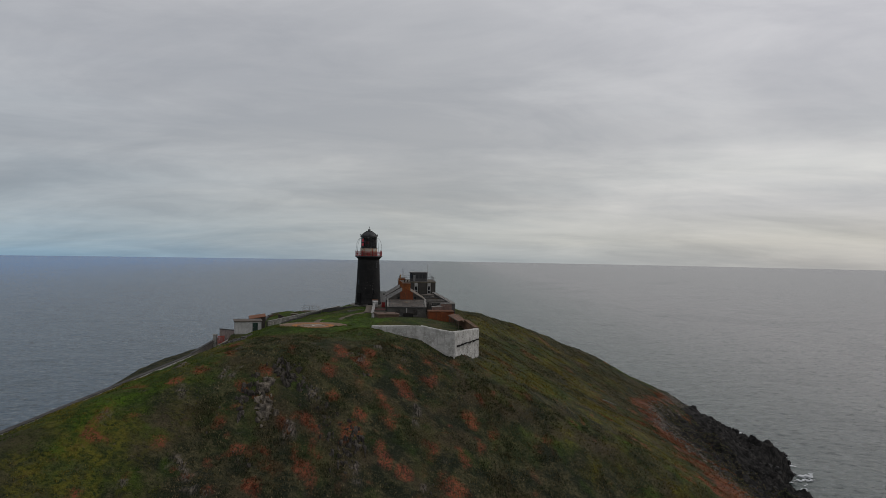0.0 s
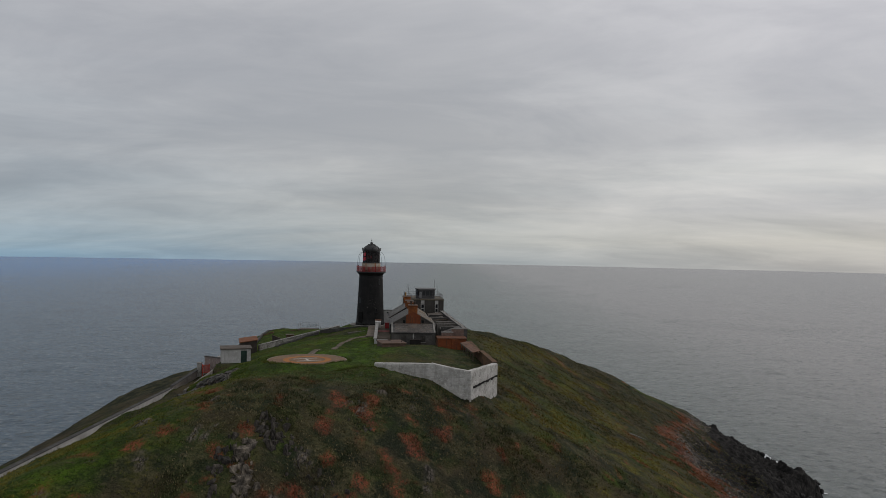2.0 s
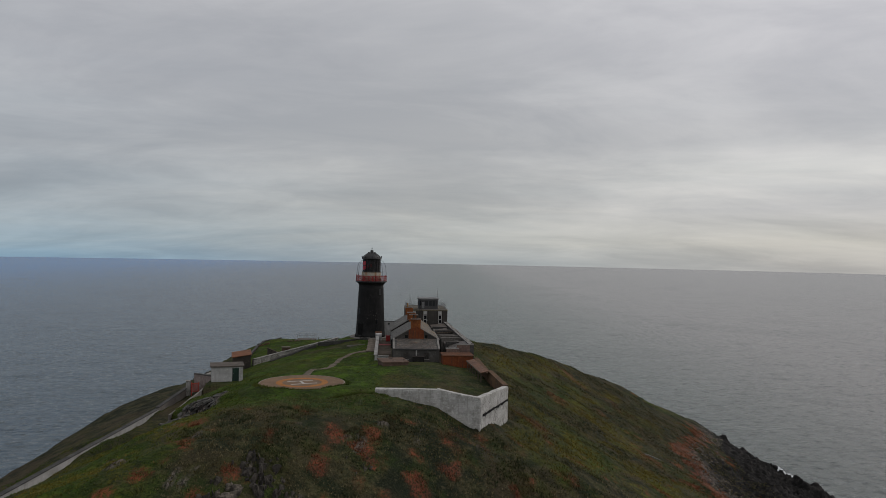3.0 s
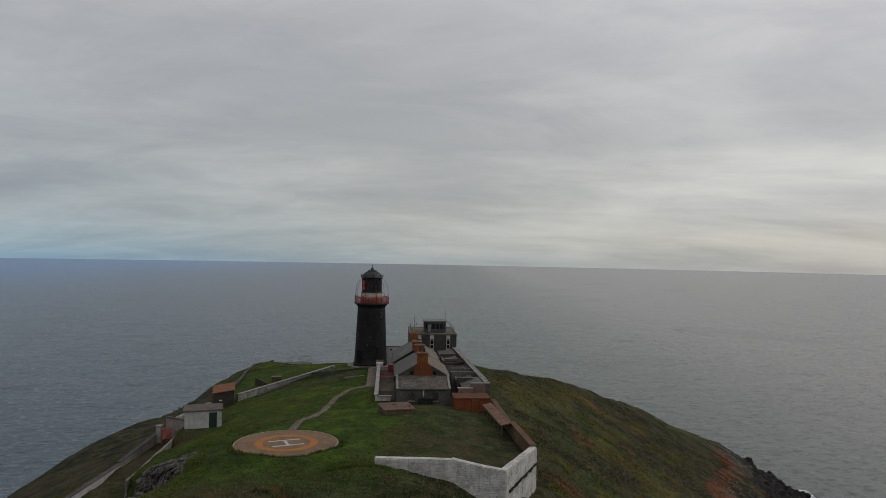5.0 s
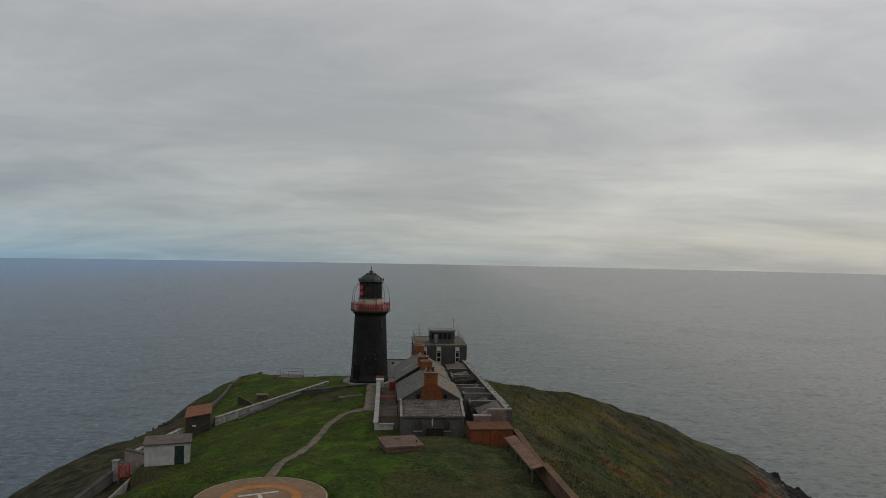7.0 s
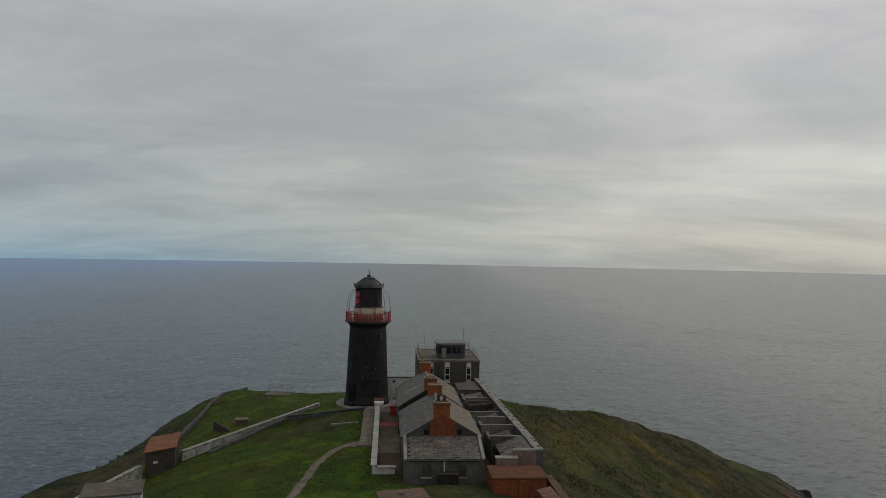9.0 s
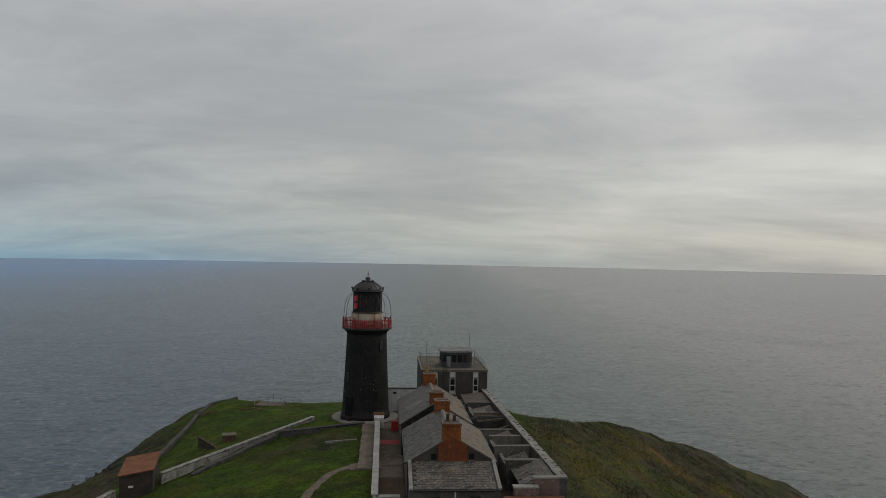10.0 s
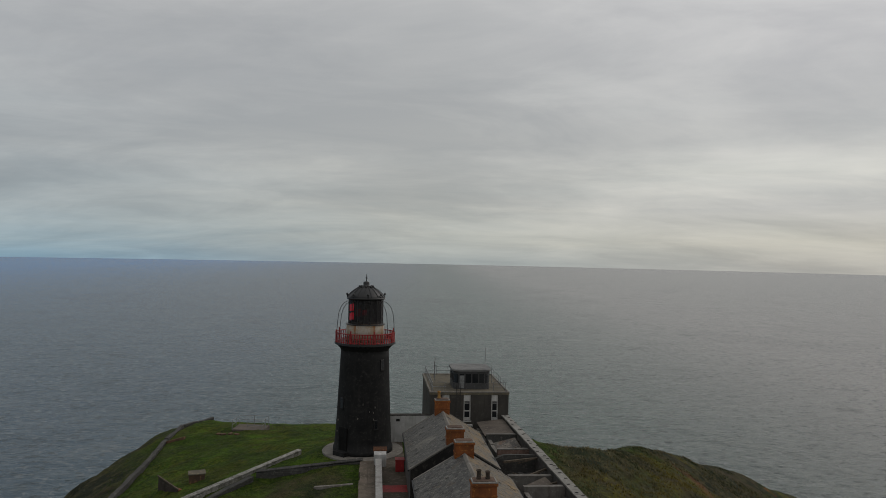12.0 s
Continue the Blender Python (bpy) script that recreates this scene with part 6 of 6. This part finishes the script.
# drift planks on the east slope
for a, b in (((26.6, 128.8), (29.0, 128.6)), ((28.6, 128.2), (30.2, 129.0)), ((29.2, 128.6), (31.0, 128.6))):
    m, L = facing(a, b, (ground_at(*a) + ground_at(*b)) / 2)
    p = thing("plank", "bleached timber plank lying on the slope", "plank", m @ Matrix.Rotation(math.atan2(ground_at(*a) - ground_at(*b), L), 4, "Y"), group="drift planks")
    part("board", box(-0.1 * L, 1.1 * L, -0.13, 0.13, 0.30, 0.45, 0.02), "coping", p)

# ---- rocks ----
def hull(seed, size, n=26, sharp=0.35):
    rr = random.Random(seed)
    bm = bmesh.new()
    for _ in range(n):
        v = Vector((rr.gauss(0, 1), rr.gauss(0, 1), rr.gauss(0, 1))).normalized()
        k = max(abs(v.x), abs(v.y), abs(v.z)) ** -sharp
        bm.verts.new((v.x * size[0] * k, v.y * size[1] * k, v.z * size[2] * k))
    bmesh.ops.convex_hull(bm, input=bm.verts)
    bmesh.ops.delete(bm, geom=[v for v in bm.verts if not v.link_faces], context="VERTS")
    bmesh.ops.bevel(bm, geom=list(bm.edges), offset=0.02 * min(size), segments=1, affect="EDGES")
    return bm


def outcrop(x, y, count, spread, size, seed, label, wide=1.0, material="outcrop"):
    rr = random.Random(seed)
    z = ground_at(x, y)
    o = thing("rock_outcrop", label, "rock", Matrix.Translation((x, y, z)), group="outcrops on the slope")
    for k in range(int(count * 2.8)):
        dx, dy = rr.gauss(0, spread[0]), rr.gauss(0, spread[1])
        s = 0.55 * size * rr.uniform(0.35, 1.25)
        m = Matrix.Translation((dx, dy, ground_at(x + dx, y + dy) - z - 0.34 * s)) @ pose(0, 0, 0, rr.uniform(-30, 0), rr.uniform(-14, 14), rr.uniform(-30, 30))
        child("rock", mesh_of("rock", hull(seed * 50 + k, (wide * s * rr.uniform(0.22, 0.5), wide * s * rr.uniform(0.4, 0.8), s * rr.uniform(0.5, 1.15)), 14, 1.0), material), o, m=m)


outcrop(-17.2, 67.9, 11, (0.25, 0.7), 0.85, 1, "tall pale broken rib of rock in the heath", 1.9, "pale_rock")
outcrop(-16.5, 65.6, 12, (0.3, 0.9), 0.90, 11, "pale blocky foot of the rock rib", 1.8, "pale_rock")
outcrop(-18.6, 65.4, 7, (0.35, 0.9), 0.95, 13, "dark split rock beside the pale rib", 1.5)
outcrop(-15.5, 70.4, 20, (0.85, 0.8), 1.00, 2, "broad fissured rock face in the heath", 1.3)
outcrop(-17.9, 67.0, 8, (0.7, 1.1), 0.75, 3, "dark broken rock among the heather")
outcrop(-12.6, 68.6, 9, (1.0, 0.7), 0.75, 4, "low grey rock ledge in the slope")
outcrop(-10.9, 66.6, 7, (0.5, 0.8), 0.70, 5, "pale slab of rock in the slope")
outcrop(-8.5, 67.6, 14, (0.55, 0.85), 0.90, 6, "dark steep rock face among red earth")
outcrop(-9.1, 65.4, 13, (0.55, 0.85), 0.85, 7, "dark grooved rock below the slope")
outcrop(-16.6, 60.0, 3, (0.7, 0.5), 0.6, 8, "small grey rocks low on the slope")
outcrop(-8.8, 75.6, 5, (0.6, 0.4), 0.55, 9, "small reddish rocks near the crest")
outcrop(-19.6, 63.0, 3, (1.6, 1.6), 0.40, 10, "scattered grey rocks on the slope")
outcrop(-48.9, 151.6, 7, (1.2, 0.9), 0.95, 14, "jagged dark stones standing on the cliff crest")
outcrop(-3.0, 66.0, 7, (2.2, 1.6), 0.50, 12, "scattered dark rocks on the slope")

rr = random.Random(77)
made = 0
while made < 140:
    x, y = rr.uniform(55, 108), rr.uniform(135, 212)
    z = ground_at(x, y)
    if -3.0 < z < 7.0:
        s = rr.uniform(0.4, 1.3) * (1.0 if z > 1 else 0.8)
        k = thing("sea_rock", "jagged black rock at the tide line", "rock", Matrix.Translation((x, y, max(z, -0.6))), group="rocks along the shore")
        child("rock", mesh_of("rock", hull(900 + made, (1.3 * s, s * rr.uniform(0.4, 0.8), s * rr.uniform(0.5, 1.1)), 13, 0.2), "sea_rock"), k, m=pose(0, 0, 0.05 * s, rr.uniform(-25, 25), rr.uniform(-25, 25), rr.uniform(0, 360)))
        made += 1

# pale broken stones lie along the foot of the heath, above the black rock
ss = np.random.RandomState(17)
sx, sy = ss.uniform(24, 72, 9000), ss.uniform(84, 205, 9000)
edge = land(sx, sy) - shelf(sx, sy)
ok = (edge > -1.6) & (edge < 1.9) & (fbm(sx, sy, 4.0, 3) + ss.uniform(-0.25, 0.25, 9000) > 0.0)
sx, sy = sx[ok][:1100], sy[ok][:1100]
sz = land(sx, sy)
size = ss.uniform(0.10, 0.42, (len(sx), 1, 1)) * ss.uniform(0.6, 1.3, (len(sx), 1, 3))
knob = np.array([(1, 0.2, 0), (-1, -0.1, 0.1), (0.1, 1, 0), (-0.2, -1, 0.1), (0.1, 0, 0.8), (0, 0, -0.6)])
co = np.stack([sx, sy, sz + 0.06], -1)[:, None] + knob[None] * size * ss.uniform(0.8, 1.2, (len(sx), 6, 3))
faces = [tuple(6 * k + i for i in f) for k in range(len(sx)) for f in ((0, 2, 4), (2, 1, 4), (1, 3, 4), (3, 0, 4), (2, 0, 5), (1, 2, 5), (3, 1, 5), (0, 3, 5))]
me = bpy.data.meshes.new("scree")
me.from_pydata(co.reshape(-1, 3).tolist(), [], faces)
me.materials.append(M["pale_rock"])
tagged(new("scree", me), "pale broken stones strewn above the black shore rock", "stones", kind="stuff")

# white water round the point
bm = bmesh.new()
fs = np.random.RandomState(8)
fx, fy = fs.uniform(66, 114, 16000), fs.uniform(150, 232, 16000)
here = land(fx, fy)
near_rock = np.max([land(fx - d * math.cos(a), fy - d * math.sin(a)) for d in (1.5, 3.0, 5.0) for a in (-0.9, 0.0, 0.9)], axis=0)
wash = fbm(fx, fy, 6.0, 3) + fbm(fx + 40, fy, 1.8, 3)
ok = (here < -0.15) & (near_rock > -0.5) & (wash > 0.0)
for k, (x, y, r) in enumerate(zip(fx[ok], fy[ok], 0.25 + 1.3 * wash[ok])):
    ring = []
    for j in range(12):
        t = 2 * math.pi * j / 12
        q = r * (0.8 + 0.6 * noise.noise((x + 1.7 * math.cos(t), y + 1.7 * math.sin(t), k)))
        ring.append(bm.verts.new((x + 1.5 * q * math.cos(t), y + 0.9 * q * math.sin(t), 0.05 + 0.0004 * k)))
    bm.faces.new(ring)
tagged(new("foam", mesh_of("foam", bm, "foam")), "thin white foam breaking round the rocks", "foam", kind="stuff")


# ---- grass ----
def tufts(name, label, count, region, material, tall, seed, keep):
    rs = np.random.RandomState(seed)
    x, y = rs.uniform(region[0], region[1], count), rs.uniform(region[2], region[3], count)
    ok = keep(x, y, rs)
    x, y = x[ok], y[ok]
    z = land(x, y)
    n, b = len(x), 6
    ang = rs.uniform(0, 2 * math.pi, (n, b))
    h = tall * rs.uniform(0.5, 1.2, (n, 1)) * rs.uniform(0.6, 1.1, (n, b))
    lean = rs.uniform(0.25, 0.95, (n, b)) * h
    wide = rs.uniform(0.02, 0.05, (n, b))
    off = rs.normal(0, 0.10, (n, b, 2))
    cx, cy = x[:, None] + off[..., 0], y[:, None] + off[..., 1]
    base = np.repeat(z[:, None], b, 1) - 0.05
    dx, dy = np.cos(ang), np.sin(ang)
    v = np.stack([np.stack([cx - dy * wide, cy + dx * wide, base], -1), np.stack([cx + dy * wide, cy - dx * wide, base], -1), np.stack([cx + dx * lean, cy + dy * lean, base + h], -1)], 2).reshape(-1, 3)
    me = bpy.data.meshes.new(name)
    k = len(v)
    me.vertices.add(k)
    me.vertices.foreach_set("co", v.astype(np.float32).ravel())
    me.loops.add(k)
    me.loops.foreach_set("vertex_index", np.arange(k, dtype=np.int32))
    me.polygons.add(k // 3)
    me.polygons.foreach_set("loop_start", np.arange(0, k, 3, dtype=np.int32))
    me.update()
    cell = np.clip(np.searchsorted(ys, y), 0, len(ys) - 1) * len(xs) + np.clip(np.searchsorted(xs, x), 0, len(xs) - 1)
    for key in ("green", "gold", "rust"):
        me.attributes.new(key, "FLOAT", "POINT").data.foreach_set("value", np.repeat(attrs[key][cell], 3 * b).astype(np.float32))
    me.validate()
    me.materials.append(M[material])
    tagged(new(name, me), label, "grass", kind="stuff")


def wild(x, y, rs):
    return (calm(x, y) < 0.2) & (inside(REVET, x, y) < -0.1) & (inside(LAWN, x, y) < -0.2) & (inside(LANE, x, y) < 0) & (shape(x, y) > 14) & (fbm(x, y, 3.0, 3) + rs.uniform(-0.2, 0.2, len(x)) > -0.06)


bank = lambda x, y: (x < -22) & (y > 46) & (y < 108)
tufts("grass", "dry tussocks of grass on the steep slope", 80000, (-40, 60, 50, 92), "tussock", 0.18, 3, lambda x, y, rs: wild(x, y, rs) & ~bank(x, y))
tufts("grass", "dry tussocks of grass on the east slope", 44000, (2, 60, 92, 185), "tussock", 0.24, 4, wild)
tufts("grass", "green grass tufts on the crown of the island", 30000, (-46, 2, 80, 172), "green_tuft", 0.10, 5, lambda x, y, rs: (calm(x, y) < 0.1) & (inside(REVET, x, y) < -0.1) & (shape(x, y) > 40) & (np.abs(x + 17.9) + 0 * y > 0.8))
tufts("grass", "yellow-green grass tufts on the west bank", 30000, (-50, -22, 46, 108), "green_tuft", 0.16, 8, lambda x, y, rs: wild(x, y, rs))
tufts("heather", "dark clumps of heather on the steep slope", 60000, (-24, 18, 50, 92), "heather", 0.26, 6, lambda x, y, rs: wild(x, y, rs) & (fbm(x + 5, y + 9, 1.6, 3) + 0.5 * fbm(x, y, 5.0, 3) > 0.05) & (front_face(x, y) > 0.5))
tufts("heather", "dark heather and bracken on the east slope", 50000, (4, 60, 62, 190), "heather", 0.30, 7, lambda x, y, rs: wild(x, y, rs) & (fbm(x + 5, y + 9, 2.4, 3) + 0.6 * fbm(x, y, 9.0, 3) > -0.02))
tufts("grass", "rough grass growing over the helipad edge", 5200, (-23.5, -12.2, 89.5, 101.5), "green_tuft", 0.26, 9, lambda x, y, rs: (np.abs(np.hypot(x - PAD[0], y - PAD[1]) - 4.80 - 0.25 * fbm(x, y, 1.2, 3) - 0.1) < 0.24) & (y < 97.5 + rs.uniform(-2, 2, len(x))))
tufts("grass", "grass growing along the top of the lawn wall", 9000, (-13.0, 1.5, 87.0, 90.2), "green_tuft", 0.20, 10, lambda x, y, rs: (inside(LAWN, x, y) > 0.35) & (inside(LAWN, x, y) < 1.0 + 0.8 * fbm(x, y, 1.0, 3)) | (inside(LAWN, x, y) < -0.1) & (x < -8.0))
